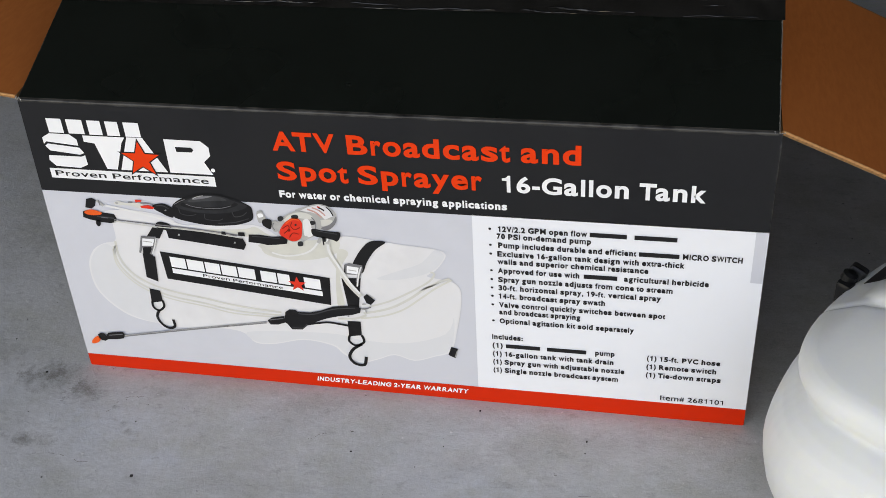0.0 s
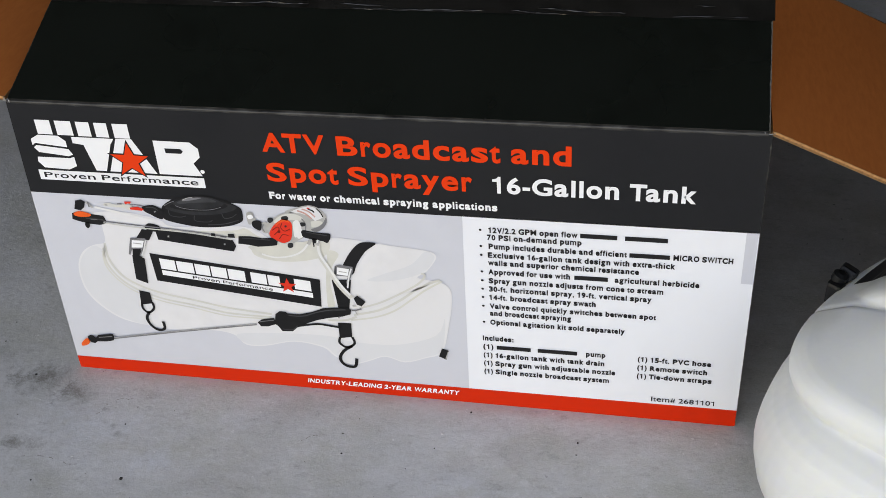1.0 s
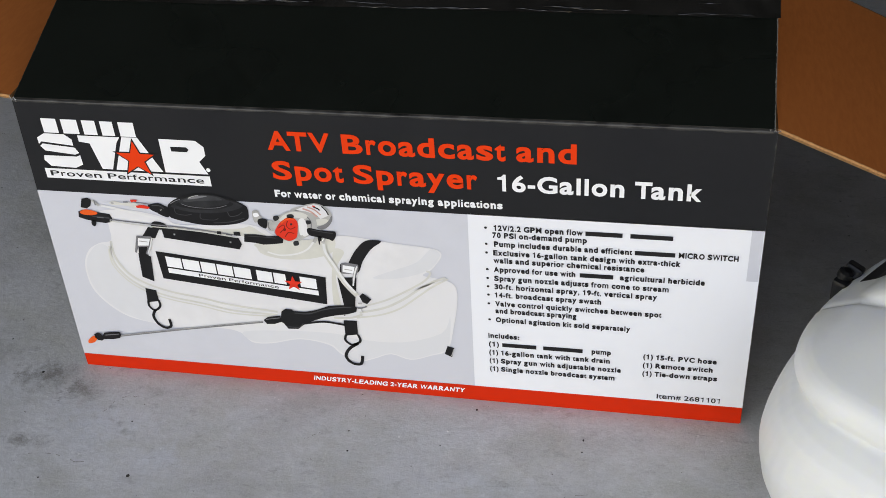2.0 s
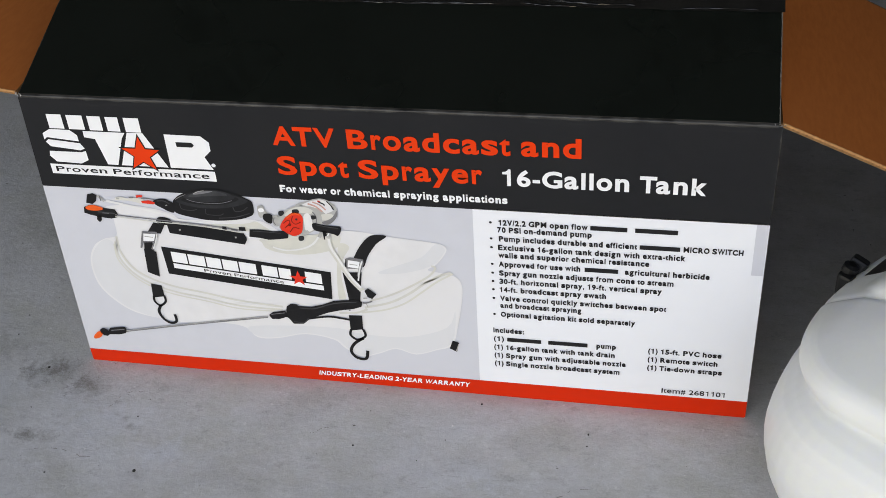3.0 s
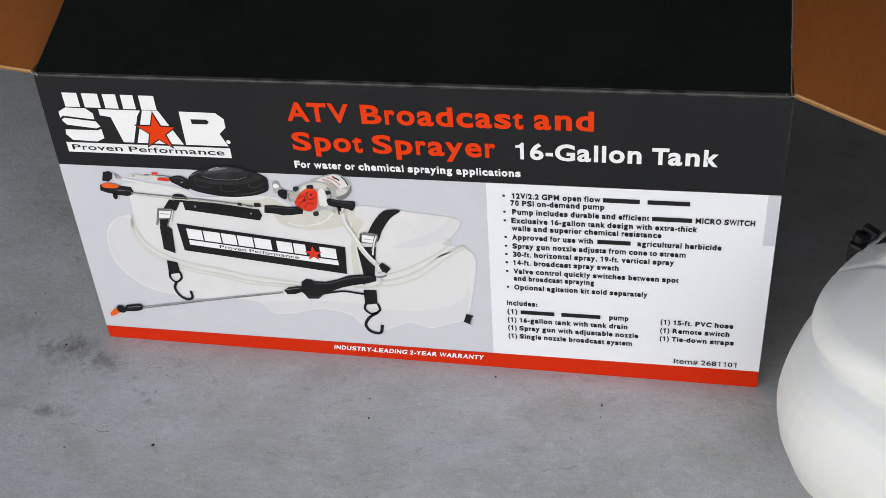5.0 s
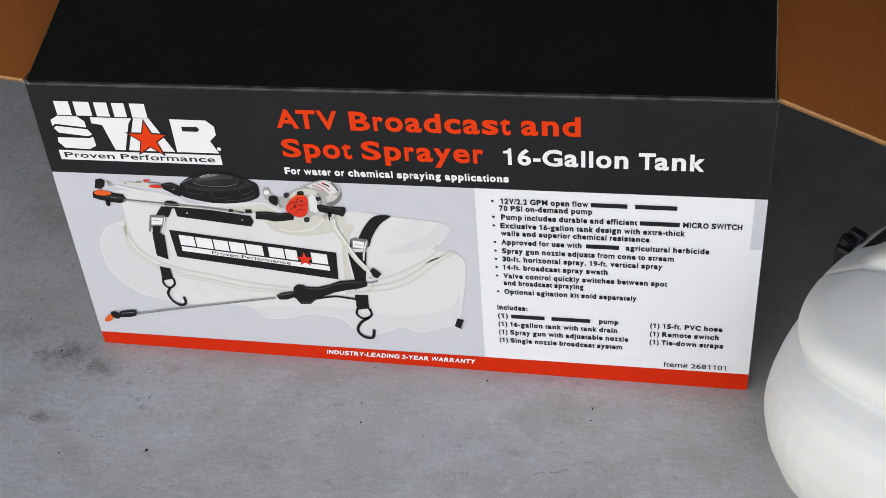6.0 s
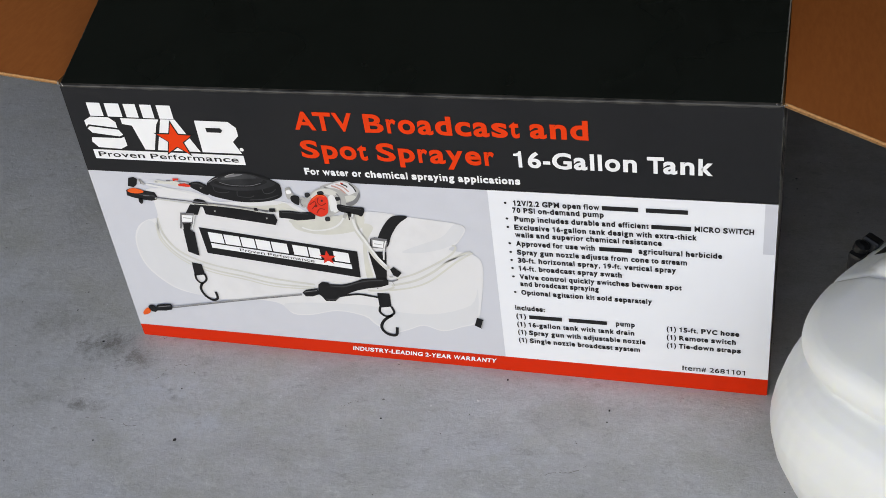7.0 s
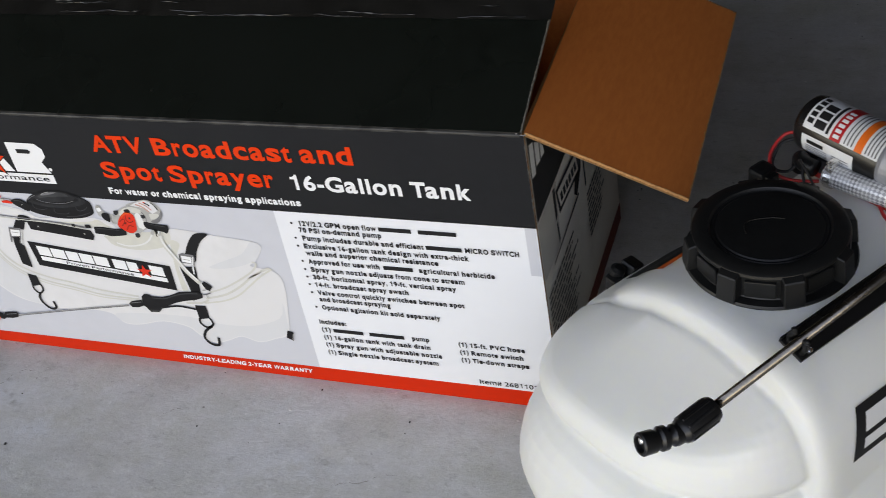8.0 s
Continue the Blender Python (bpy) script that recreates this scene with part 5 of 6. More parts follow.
def arched(stations, z0, z1, mid, front, rear):
    """A closed solid along x from (x, scale) stations of one arched section: (half width, fullness) to the front and to the rear."""
    bm, rings = bmesh.new(), []
    zc, hz = (z0 + z1) / 2, (z1 - z0) / 2
    for x, k in stations:
        ring = []
        for i in range(96):
            t = 2 * math.pi * i / 96
            c, q = math.cos(t), math.sin(t)
            half, n = front if c > 0 else rear
            ring.append(bm.verts.new((x, -mid - k * half * math.copysign(abs(c) ** (2 / n), c), zc + k * hz * math.copysign(abs(q) ** (2 / n), q))))
        rings.append(ring)
    for p, q in zip(rings, rings[1:]):
        for i in range(96):
            j = (i + 1) % 96
            bm.faces.new((p[i], p[j], q[j], q[i]))
    bm.faces.new(rings[0][::-1])
    bm.faces.new(rings[-1])
    return bm


def domed(levels, cu, cv, half, front, rear):
    """A closed dome from (height, inset) levels round (cu, cv): (half width, fullness) to the front and to the rear."""
    bm, rings = bmesh.new(), []
    for z, d in levels:
        ring = []
        for i in range(96):
            t = 2 * math.pi * i / 96
            c, q = math.cos(t), math.sin(t)
            wide, n = front if q > 0 else rear
            v = cv + (wide - d) * math.copysign(abs(q) ** (2 / n), q)
            lift = (0.03 * max(0.0, v - cv) - 0.07 * max(0.0, cv - v)) * min(1.0, max(0.0, (z - 0.25) / 0.04))
            u = cu + (half - d) * math.copysign(abs(c) ** (2 / n), c)
            rise = min(1.0, max(0.0, (u + 0.235) / 0.127)) ** 1.3 * min(1.0, max(0.0, (z - 0.265) / 0.02)) * min(1.0, max(0.0, (0.170 - v) / 0.04))
            lift += rise * min(0.033, 0.016 + 0.16 * max(0.0, v + 0.06)) * min(1.0, max(0.0, (v + 0.178) / 0.035))  # the end lobe swells up towards the arch
            ring.append(bm.verts.new((u, -v, z + lift)))
        rings.append(ring)
    for p, q in zip(rings, rings[1:]):
        for i in range(96):
            j = (i + 1) % 96
            bm.faces.new((p[i], p[j], q[j], q[i]))
    bm.faces.new(rings[0][::-1])
    bm.faces.new(rings[-1])
    return bm


TANK_U0, TANK_U1 = -0.286, 0.58


def tank_mesh():
    mid, half = (TANK_U0 + TANK_U1) / 2, (TANK_U1 - TANK_U0) / 2
    b = 0.212
    low = [(z, half - d, b - d, mid) for z, d in ((0.0, 0.066), (0.012, 0.053), (0.03, 0.041), (0.06, 0.023), (0.11, 0.006), (0.14, 0.001), (0.155, 0.0), (0.170, 0.002), (0.192, 0.007), (0.210, 0.015), (0.224, 0.026), (0.234, 0.038), (0.241, 0.050), (0.246, 0.064))]
    dome = ((0.18, 0.03), (0.238, 0.008), (0.247, 0.003), (0.256, 0.0), (0.265, 0.001), (0.273, 0.004), (0.2795, 0.009), (0.2845, 0.016), (0.288, 0.025), (0.2915, 0.036), (0.296, 0.050), (0.301, 0.066), (0.3075, 0.084), (0.314, 0.100), (0.321, 0.116), (0.325, 0.126))
    main = [(-0.105, 0.84), (-0.1048, 0.90), (-0.1035, 0.940), (-0.1005, 0.968), (-0.096, 0.986), (-0.090, 0.997), (-0.083, 1.002), (-0.075, 1.003), (-0.064, 1.000), (-0.050, 0.997), (0.0, 0.997), (0.34, 1.0), (0.353, 0.99), (0.361, 0.965), (0.365, 0.93)]
    me = bpy.data.meshes.new("tank")
    bm = bmesh.new()
    for piece in (stacked(low, 3.4, 0.014), domed(dome, -0.05, -0.06, 0.19, (0.228, 2.7), (0.133, 2.6)), arched(main, 0.004, 0.376, 0.016, (0.165, 3.0), (0.207, 2.0))):
        bmesh.ops.recalc_face_normals(piece, faces=piece.faces)
        tmp = bpy.data.meshes.new("piece")
        piece.to_mesh(tmp)
        piece.free()
        bm.from_mesh(tmp)
    bm.to_mesh(me)
    bm.free()
    ob = bpy.data.objects.new("tank", me)
    scene.collection.objects.link(ob)
    r = ob.modifiers.new("union", "REMESH")
    r.mode, r.voxel_size = "VOXEL", 0.0028
    sm = ob.modifiers.new("soften", "SMOOTH")
    sm.factor, sm.iterations = 0.5, 1
    baked = bpy.data.meshes.new_from_object(ob.evaluated_get(bpy.context.evaluated_depsgraph_get()))
    bpy.data.objects.remove(ob)
    for p in baked.polygons:
        p.use_smooth = True
    outward = [v.normal.copy() for v in baked.vertices]
    for v, n in zip(baked.vertices, outward):  # the moulded groove where the end lobe meets the arch
        away = abs(v.co.x + 0.108)
        if away < 0.008 and v.co.z > 0.235:
            v.co -= n * 0.0026 * (1 - away / 0.008) ** 1.5 * min(1.0, (v.co.z - 0.235) / 0.05)
    low_z = min(v.co.z for v in baked.vertices)
    for v in baked.vertices:
        v.co.z -= low_z
    baked.materials.clear()
    baked.materials.append(POLY)
    return baked


tank = new("tank", tank_mesh())
tank.parent = sprayer
tagged(tank, "milky white moulded plastic tank")
tree = BVHTree.FromPolygons([v.co for v in tank.data.vertices], [p.vertices for p in tank.data.polygons])


def deck(u, v):
    """The height of the tank's upper side at u along it and v towards its front."""
    hit = tree.ray_cast(Vector((u, -v, 1.0)), Vector((0, 0, -1)))
    return hit[0].z if hit[0] else 0.376


def wrap(name, u0, u1, a0, a1, mat, lift=0.0012, parent=None, label="", lean=0.0, nu=20, na=14):
    """A thin label on the tank from u0 to u1, and from angle a0 to a1 about its length (0 up, 90 to the front)."""
    bm, rows = bmesh.new(), []
    for i in range(nu + 1):
        row = []
        for j in range(na + 1):
            a = radians(a0 + (a1 - a0) * j / na)
            u = u0 + (u1 - u0) * i / nu + lean * j / na
            d = Vector((0, -math.sin(a), math.cos(a)))
            hit = tree.ray_cast(Vector((u, 0, 0.19)) + d * 0.6, -d)
            p, n = hit[0], hit[1]
            if n.dot(d) < 0:
                n = -n
            row.append(bm.verts.new(p + n * lift))
        rows.append(row)
    for a, b in zip(rows, rows[1:]):
        for j in range(na):
            bm.faces.new((a[j], b[j], b[j + 1], a[j + 1]))
    return part(name, bm, mat, parent or tank, label, smooth=True)


# front decal: black plate with white blocks; rear warning label with an orange edge
decal = wrap("decal", -0.0417, 0.30, 53.4, 71, decal_black, 0.0012, lean=-0.0158, label="black maker's decal with white blocks")
for a, b in ((-0.034, 0.010), (0.016, 0.054), (0.060, 0.096), (0.102, 0.138), (0.144, 0.178)):
    wrap("decal_block", a + 0.003, b + 0.003, 56.6, 62.9, decal_white, 0.0018, parent=decal, nu=4, na=5, lean=-0.005)
wrap("decal_bar", -0.038, 0.05, 64.8, 68.4, decal_white, 0.0018, parent=decal, nu=8, na=4, lean=-0.003)
warning = wrap("warning_label", -0.052, 0.17, -39, -62, decal_black, 0.0012, label="black warning label with orange edge")
wrap("orange_edge", -0.052, 0.17, -34.5, -39, decal_orange, 0.0012, parent=warning, na=5)
for k in range(4):
    wrap("text_bar", -0.050, 0.16, -42.5 - 3.6 * k, -43.5 - 3.6 * k, decal_grey, 0.0018, parent=warning, na=2)

# lid with grip lugs
LID_Z = deck(0.022, -0.012) + 0.001
lid = part("lid", turned([(0.080, 0.0), (0.0935, 0.0008), (0.0945, 0.003), (0.0930, 0.0055), (0.0835, 0.0065), (0.0825, 0.008), (0.0815, 0.0325), (0.0840, 0.0335), (0.0848, 0.0355), (0.0838, 0.0385), (0.0810, 0.0405), (0.0700, 0.0418), (0.0660, 0.0415), (0.0648, 0.0398),
                          (0.0632, 0.0385), (0.0618, 0.0396), (0.0604, 0.0388), (0.0590, 0.0388), (0.0575, 0.0402), (0.0350, 0.0418), (0.0150, 0.0424), (0.0005, 0.0426)], 72), black_plastic, sprayer, "black screw lid with grip lugs")
lid.matrix_basis = pose(0.022, 0.012, LID_Z, 0, 0, 0)
autosmooth(lid, 30)


def lug():
    bm = bmesh.new()
    half, inner, outer = 0.0120, 0.078, 0.0950
    lo = [(inner, -half, 0.003), (outer, -half * 0.95, 0.003), (outer, half * 0.95, 0.003), (inner, half, 0.003)]
    hi = [(inner, -half, 0.0398), (outer - 0.0030, -half * 0.90, 0.0350), (outer - 0.0030, half * 0.90, 0.0350), (inner, half, 0.0398)]
    a, b = [bm.verts.new(p) for p in lo], [bm.verts.new(p) for p in hi]
    bm.faces.new(a[::-1]), bm.faces.new(b)
    for i in range(4):
        bm.faces.new((a[i], a[(i + 1) % 4], b[(i + 1) % 4], b[i]))
    bmesh.ops.bevel(bm, geom=bm.edges[:], offset=0.0012, segments=1, affect="EDGES")
    return bm


lug_mesh = mesh_of("lug", lug(), black_plastic)
for i in range(8):
    o = new("lug", lug_mesh)
    o.parent = lid
    o.matrix_basis = pose(0, 0, 0, 0, 0, 45 * i + 14)
for i in range(8):
    bm = boxed((0.080, -0.0165, 0.0095), (0.0846, 0.0165, 0.0305), 0.0014, 2)
    bmesh.ops.transform(bm, matrix=pose(0, 0, 0, 0, 0, 45 * i + 36.5), verts=bm.verts)
    part("grip_panel", bm, black_plastic, lid)

# thin raised line modelled in place of a wire's reflection in the lid
part("wire_reflection", tube([(-0.030, 0.006, 0.0432), (-0.022, 0.016, 0.0434), (-0.012, 0.018, 0.0434), (0.006, 0.006, 0.0436), (0.016, -0.006, 0.0434)], 0.0007, 6), black_plastic, lid, smooth=True)

# spray wand lying in its bracket along the deck
WV, BV = 0.1085, 0.1018
BZ = deck(0.05, BV)
slope = math.degrees(math.atan2(deck(0.05, BV - 0.015) - deck(0.05, BV + 0.015), 0.030))
bracket = part("wand_bracket", boxed((-0.071, -0.0160, 0.0), (0.26, 0.0160, 0.004), 0.001), black_satin, sprayer, "black wand bracket screwed to the deck")
bracket.matrix_basis = pose(0, -BV, BZ + 0.001, slope, 0, 0)
part("flange", boxed((-0.071, 0.0140, 0.004), (0.26, 0.0160, 0.008), 0.0006), black_satin, bracket)
for u in (-0.055, 0.10, 0.24):
    part("screw", turned([(0.0035, 0.004), (0.0035, 0.0055), (0.002, 0.0062)], 14, m=pose(u, -0.011, 0)), bright_steel, bracket)
for u in (-0.064, 0.18):
    for q in (-0.0085, 0.0085):
        bm = tube([(u, q, 0.003), (u, q * 1.25, 0.012), (u, q * 0.9, 0.022), (u, q * 1.2, 0.027)], 0.0032, 8)
        part("clip_prong", bm, black_plastic, bracket, smooth=True)
wand = part("wand", tube([(-0.192, -WV, 0.3748), (0.50, -WV, 0.4160)], 0.0052, 20), steel, sprayer, "thin stainless steel spray wand", smooth=True)
NZ_U = pose(-0.187, -WV, 0.3751, 0, -93.5, 0)
SLIM = Matrix.Diagonal((0.86, 0.86, 1, 1))
NZ_X = NZ_U @ SLIM
nozzle = part("nozzle", turned([(0.006, -0.004), (0.0145, -0.003), (0.0160, 0.000), (0.0165, 0.012), (0.0160, 0.036), (0.0150, 0.040), (0.0120, 0.043), (0.011, 0.050)], 28, m=NZ_X), black_satin, sprayer, "black adjustable spray nozzle")
autosmooth(nozzle, 40)
for i in range(10):
    m = NZ_X @ pose(0, 0, 0, 0, 0, 36 * i)
    bm = boxed((0.0150, -0.0016, 0.002), (0.0172, 0.0016, 0.036), 0.0005, 1)
    bmesh.ops.transform(bm, matrix=m, verts=bm.verts)
    part("grip_rib", bm, black_satin, nozzle)
EL = Matrix.Translation((-0.2285, -WV, 0.3725)) @ Vector((-0.957, 0.203, 0.208)).to_track_quat("Z", "Y").to_matrix().to_4x4() @ Matrix.Diagonal((0.83, 0.83, 0.84, 1))
elbow = part("elbow", turned([(0.0095, -0.004), (0.0130, 0.0), (0.0135, 0.010), (0.0110, 0.013), (0.0110, 0.018), (0.0150, 0.020), (0.0152, 0.027), (0.0120, 0.030), (0.0130, 0.034),
                              (0.0142, 0.036), (0.0145, 0.052), (0.0125, 0.054), (0.0105, 0.0535), (0.0100, 0.047)], 28, m=EL), black_satin, nozzle)
autosmooth(elbow, 40)
part("orifice", turned([(0.0042, 0.046), (0.0040, 0.0540), (0.0018, 0.0548)], 16, m=EL @ pose(0.0, 0.0062, 0)), bright_steel, nozzle, "small bright metal orifice", smooth=True)

# pump: motor across the deck behind the lid, on a red base
DZ = deck(0.17, 0.0)
MU, MZ, MR = 0.192, DZ + 0.040, 0.0345
MOT = pose(MU, 0.105, MZ, 90, 0, 0)
part("base_plate", boxed((0.156, -0.085, DZ - 0.004), (0.245, 0.085, DZ + 0.005), 0.003), red_plastic, sprayer, "red plastic pump base")
for v in (-0.06, 0.06):
    for u in (0.166, 0.232):
        part("rubber_foot", turned([(0.010, DZ + 0.005), (0.010, DZ + 0.012), (0.007, DZ + 0.020)], 18, m=pose(u, -v, 0)), black_rubber, sprayer)
motor = part("motor", turned([(0.016, 0.0), (0.030, 0.001), (0.0333, 0.004), (MR, 0.009), (MR, 0.118), (0.032, 0.121), (0.027, 0.1215)], 48, m=MOT), black_satin, sprayer, "black pump motor with printed label")
autosmooth(motor, 40)
part("gearbox", turned([(0.026, 0.1190), (0.033, 0.121), (0.035, 0.127), (0.035, 0.150), (0.032, 0.156), (0.028, 0.180)], 40, m=MOT), cast_grey, sprayer, "cast grey pump housing")
part("pump_head", boxed((MU - 0.038, -0.125, MZ - 0.038), (MU + 0.038, -0.070, MZ + 0.038), 0.012, 3), black_plastic, sprayer)
part("pump_cover", turned([(0.030, 0.238), (0.032, 0.240), (0.032, 0.250), (0.026, 0.256)], 32, m=MOT), red_plastic, sprayer, "red round pump cover")
part("cradle", boxed((MU - 0.026, -0.010, DZ + 0.004), (MU + 0.026, 0.090, MZ - 0.024), 0.004), black_plastic, sprayer)


def motor_label(name, s0, s1, a0, a1, mat, lift=0.0006, parent=None, label=""):
    """A label on the motor: s along it, angles from the top towards the lid."""
    bm, rows = bmesh.new(), []
    for i in range(25):
        a = radians(22 + a0 + (a1 - a0) * i / 24)
        rows.append([bm.verts.new(Vector((MU - (MR + lift) * math.sin(a), 0.105 - q, MZ + (MR + lift) * math.cos(a)))) for q in (s0, s1)])
    for a, b in zip(rows, rows[1:]):
        bm.faces.new((a[0], a[1], b[1], b[0]))
    return part(name, bm, mat, parent or motor, label, smooth=True)


plate = motor_label("label", 0.016, 0.122, -70, 42, decal_white, 0.0005, label="white, red and orange printed motor label")
for k in range(5):
    motor_label("logo_block", 0.019, 0.027, 30 - 14 * k, 20 - 14 * k, decal_black, 0.0009, plate)
for k in range(3):
    motor_label("logo_block", 0.030, 0.045, 34 - 20 * k, 18 - 20 * k, decal_black, 0.0009, plate)
motor_label("logo_bar", 0.0475, 0.0515, 36, -40, decal_black, 0.0009, plate)
motor_label("series_band", 0.055, 0.070, 42, -70, decal_red, 0.0009, plate)
for k in range(6):
    motor_label("series_block", 0.0585, 0.0665, 36 - 11 * k, 29 - 11 * k, decal_white, 0.0013, plate)
for s in (0.0745, 0.0795, 0.0845):
    motor_label("text_bar", s, s + 0.0018, 38, -50, decal_grey, 0.0009, plate)
motor_label("orange_band", 0.090, 0.1005, 42, -70, decal_orange, 0.0009, plate)
for s in (0.104, 0.1085, 0.113, 0.1175):
    motor_label("text_bar", s, s + 0.0018, 38, -50, decal_grey, 0.0009, plate)
card = motor_label("data_label", 0.018, 0.092, 54, 96, decal_white, 0.0005, label="white data label")
motor_label("logo_block", 0.026, 0.050, 70, 62, decal_black, 0.0009, card)
for a in (74, 79, 84, 89):
    motor_label("text_bar", 0.024, 0.055, a, a + 1.8, decal_grey, 0.0009, card)
for a in (72, 78):
    motor_label("text_bar", 0.062, 0.086, a, a + 1.8, decal_grey, 0.0009, card)

# braided hose with clamps in front of the motor
HU, HZ = 0.146, DZ + 0.018
part("braided_hose", tube([(HU + 0.002, 0.050, HZ), (HU + 0.005, 0.020, HZ + 0.001), (HU + 0.011, -0.015, HZ + 0.001), (HU + 0.020, -0.055, HZ)], 0.0130, 24), BRAID, sprayer, "short steel-braided clear hose", smooth=True)
for v, HC in ((-0.043, HU + 0.002), (0.036, HU + 0.015)):
    clamp = part("hose_clamp", turned([(0.0130, -0.0045), (0.0146, -0.0045), (0.0146, 0.0045), (0.0130, 0.0045)], 28, m=pose(HC, -v, HZ, 90, 0, 10)), bright_steel, sprayer, "worm-drive steel hose clamp")
    part("clamp_screw", boxed((HC - 0.006, -v - 0.004, HZ + 0.0125), (HC + 0.008, -v + 0.004, HZ + 0.0205), 0.0015), bright_steel, clamp)
part("elbow_fitting", tube([(HU, 0.055, HZ), (HU, 0.072, HZ), (HU + 0.008, 0.084, HZ - 0.004), (HU + 0.012, 0.088, HZ - 0.022)], 0.010, 16), black_plastic, sprayer, smooth=True)
part("port_fitting", tube([(HU + 0.019, -0.050, HZ), (HU + 0.026, -0.070, HZ + 0.004), (HU + 0.04, -0.088, HZ + 0.012)], 0.011, 16), black_plastic, sprayer, smooth=True)

# wiring
part("wire", tube([(MU - 0.010, 0.100, MZ - 0.010), (MU - 0.028, 0.118, MZ - 0.012), (MU - 0.055, 0.116, MZ - 0.026), (MU - 0.068, 0.098, MZ - 0.036), (MU - 0.062, 0.075, MZ - 0.040), (MU - 0.045, 0.05, MZ - 0.038)], 0.0021, 10), red_wire, sprayer, "red motor wire", smooth=True)
part("wire", tube([(MU - 0.012, 0.100, MZ - 0.016), (MU - 0.036, 0.116, MZ - 0.020), (MU - 0.060, 0.108, MZ - 0.036), (MU - 0.052, 0.090, MZ - 0.040), (MU - 0.035, 0.080, MZ - 0.02), (MU - 0.062, 0.060, MZ - 0.022), (MU - 0.074, 0.040, MZ - 0.040)], 0.0019, 10), black_rubber, sprayer, "black motor wire", smooth=True)
part("wire", tube([(MU - 0.040, 0.085, MZ - 0.030), (MU - 0.065, 0.060, MZ - 0.004), (MU - 0.088, 0.020, MZ - 0.006), (MU - 0.100, -0.004, MZ - 0.012)], 0.0016, 8), black_rubber, sprayer, smooth=True)
part("wire", tube([(MU - 0.04, -0.03, DZ + 0.010), (MU - 0.055, -0.06, DZ + 0.007), (MU - 0.04, -0.10, DZ + 0.004), (MU - 0.01, -0.13, DZ - 0.004)], 0.0021, 10), red_wire, sprayer, smooth=True)
plug = part("connector", boxed((0.096, 0.090, DZ - 0.035), (0.122, 0.114, DZ + 0.018), 0.005), black_plastic, sprayer, "black wiring connector")
part("connector_tab", boxed((0.100, 0.082, DZ + 0.002), (0.116, 0.091, DZ + 0.014), 0.002), black_plastic, plug)

for ob in sprayer.children:
    if ob.name.split(".")[0] in ("base_plate", "rubber_foot", "motor", "gearbox", "pump_head", "pump_cover", "cradle", "braided_hose", "hose_clamp", "elbow_fitting", "port_fitting", "wire", "connector"):
        ob.location += Vector((0.006, -0.002 if ob.name.startswith(("braided_hose", "hose_clamp")) else 0.0085, 0))

# black clip on the rear flank
clip = part("rear_clip", tube([(-0.030, 0.140, 0.255), (-0.034, 0.165, 0.258), (-0.040, 0.194, 0.260)], 0.008, 12), black_plastic, sprayer, "black plastic barbed fitting on the flank", smooth=True)
part("clip_body", boxed((-0.062, 0.184, 0.240), (-0.046, 0.204, 0.276), 0.005), black_plastic, clip)
bm = boxed((-0.014, -0.011, -0.009), (0.014, 0.011, 0.009), 0.004)
bmesh.ops.transform(bm, matrix=pose(-0.024, 0.197, 0.270, 20, 25, 20), verts=bm.verts)
part("clip_jaw", bm, black_plastic, clip)
part("clip_knob", turned([(0.006, 0.0), (0.0095, 0.001), (0.0095, 0.010), (0.005, 0.013)], 16, m=pose(-0.047, 0.197, 0.273, 15, 10, 0)), black_plastic, clip)

# ---- grit on the floor ----
def grit(name, spots, mat, label):
    rnd = random.Random(11)
    bm = bmesh.new()
    for x, y, r in spots:
        res = bmesh.ops.create_icosphere(bm, subdivisions=1, radius=r)
        k = (rnd.uniform(0.7, 1.4), rnd.uniform(0.7, 1.4), 0.4)
        for v in res["verts"]:
            v.co = Vector((x + v.co.x * k[0], y + v.co.y * k[1], r * 0.25 + v.co.z * k[2]))
    return tagged(new(name, mesh_of(name, bm, mat)), label, "debris", kind="stuff")


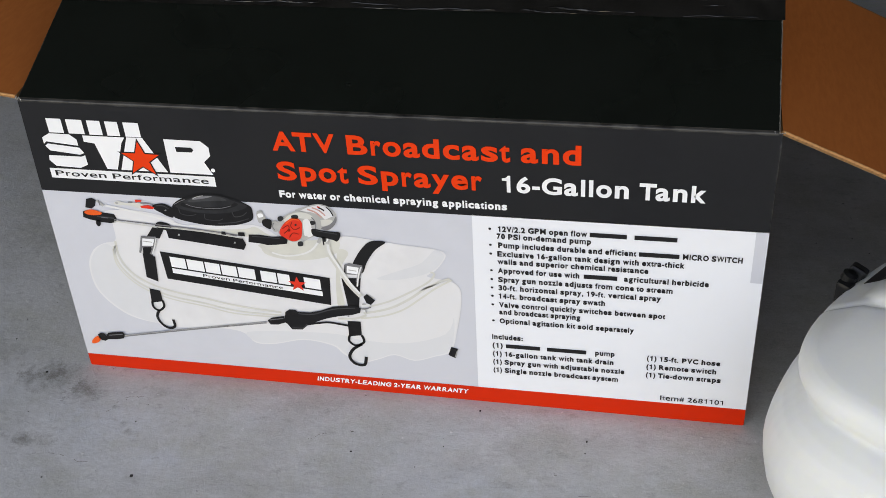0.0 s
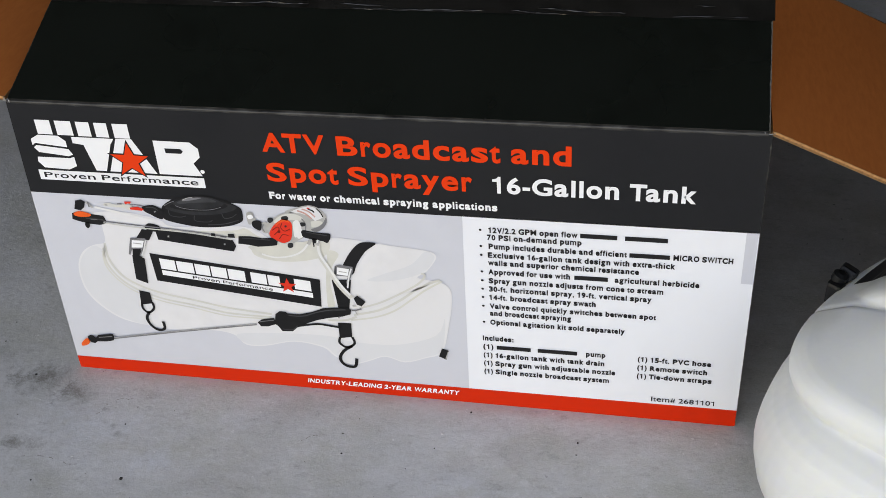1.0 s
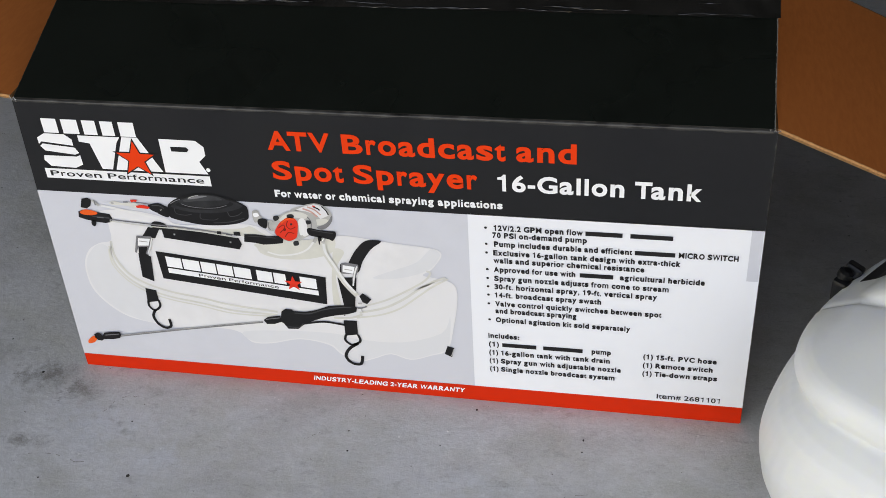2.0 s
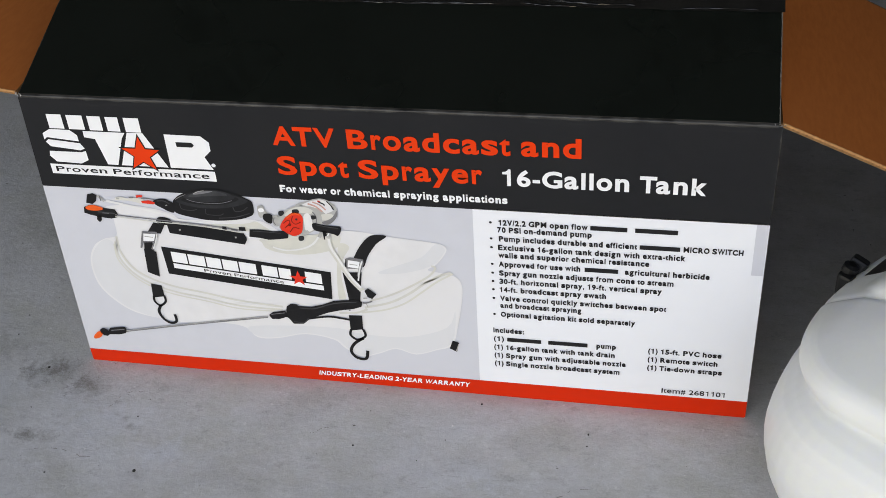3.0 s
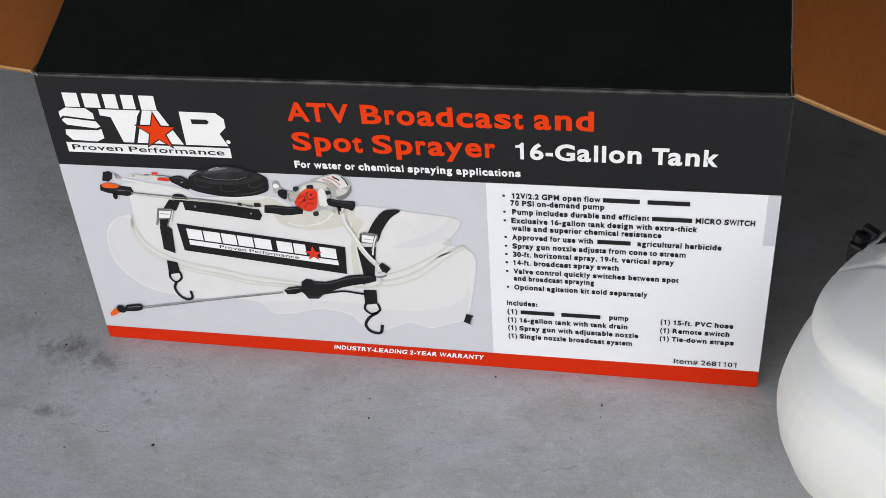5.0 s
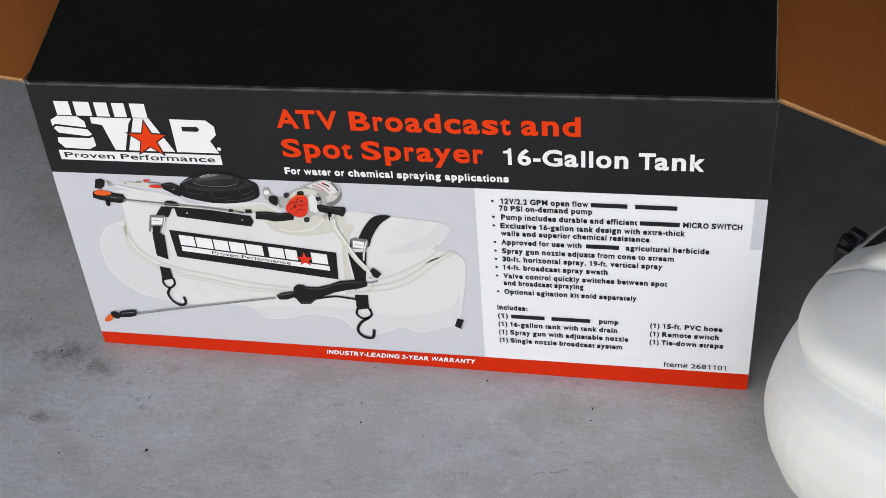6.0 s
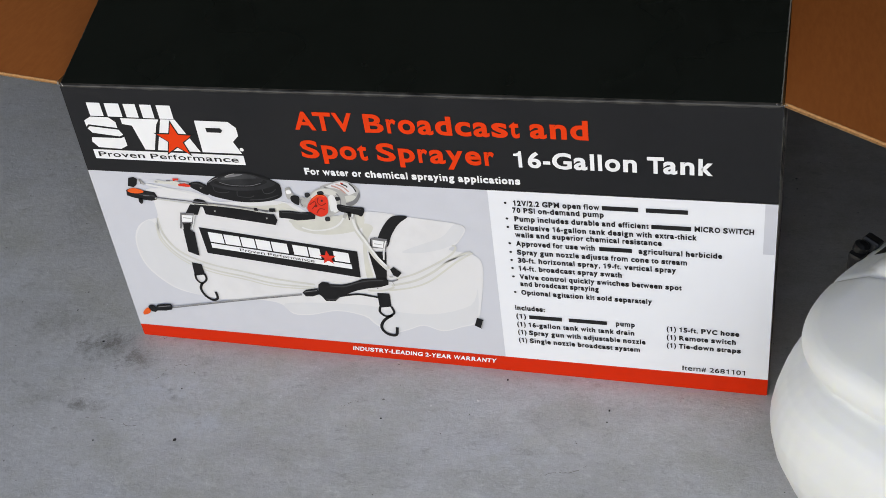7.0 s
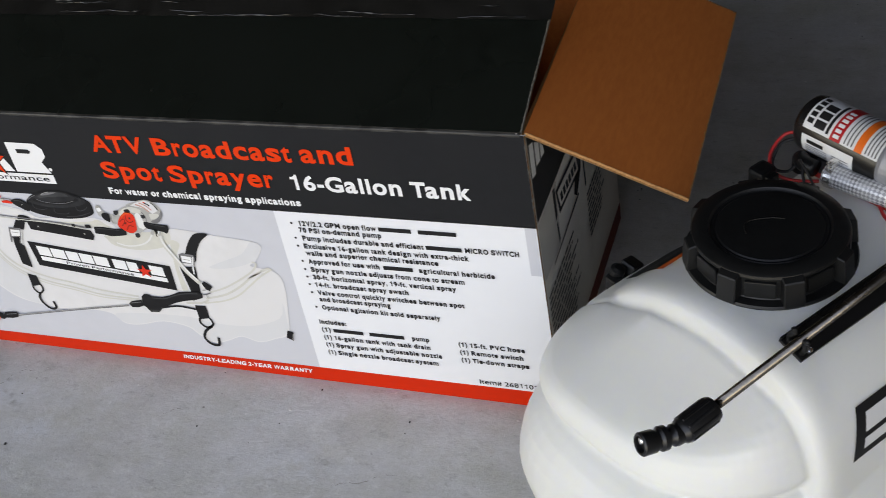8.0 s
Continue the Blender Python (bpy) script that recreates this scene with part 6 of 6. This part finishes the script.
rnd = random.Random(21)
dark = [(0.137, -0.206, 0.0028), (0.013, -0.225, 0.0013), (-0.073, -0.026, 0.0022), (-0.155, 0.039, 0.0016), (0.103, -0.107, 0.0012), (0.589, -0.021, 0.0022), (0.743, -0.060, 0.0019), (0.743, -0.082, 0.0014), (0.425, -0.121, 0.0013), (0.550, -0.095, 0.0010), (0.518, -0.137, 0.0012)]
dark += [(rnd.uniform(-0.6, 1.3), rnd.uniform(-0.7, 0.9), rnd.choice((0.0005, 0.0006, 0.0008, 0.0011))) for _ in range(34)]
grit("grit", dark, grit_dark, "dark grit scattered on the concrete")
grit("chips", [(0.556, -0.067, 0.0020), (0.052, -0.176, 0.0018), (0.063, -0.180, 0.0013)] + [(rnd.uniform(-0.6, 1.3), rnd.uniform(-0.7, 0.6), rnd.choice((0.0006, 0.0008, 0.001, 0.0012))) for _ in range(70)], grit_pale, "pale chips scattered on the concrete")

# hairline cracks in the concrete
cr = bmesh.new()
for pts in ([(0.050, -0.094), (0.058, -0.087), (0.062, -0.071), (0.074, -0.060), (0.092, -0.057), (0.104, -0.048)], [(0.359, -0.107), (0.366, -0.103), (0.376, -0.095), (0.384, -0.093)],
            [(0.67, -0.190), (0.69, -0.181), (0.712, -0.178), (0.735, -0.160), (0.77, -0.152)], [(-0.02, -0.185), (0.02, -0.182), (0.05, -0.190), (0.072, -0.186)]):
    path = [p + Vector((rnd.uniform(-0.001, 0.001), rnd.uniform(-0.0016, 0.0016), 0)) for p in spline([Vector((x, y, 0)) for x, y in pts], 5)]
    for p, q in zip(path, path[1:]):
        if rnd.random() < 0.62:
            w, v = 0.0003 + 0.0005 * rnd.random(), 0.0002 + 0.0005 * rnd.random()
            cr.faces.new([cr.verts.new(c) for c in ((p.x, p.y - w, 0.0004), (q.x, q.y - v, 0.0004), (q.x, q.y + v, 0.0006), (p.x, p.y + w, 0.0006))])
tagged(new("cracks", mesh_of("cracks", cr, crack_grey)), "hairline cracks in the concrete floor", "crack", kind="stuff")
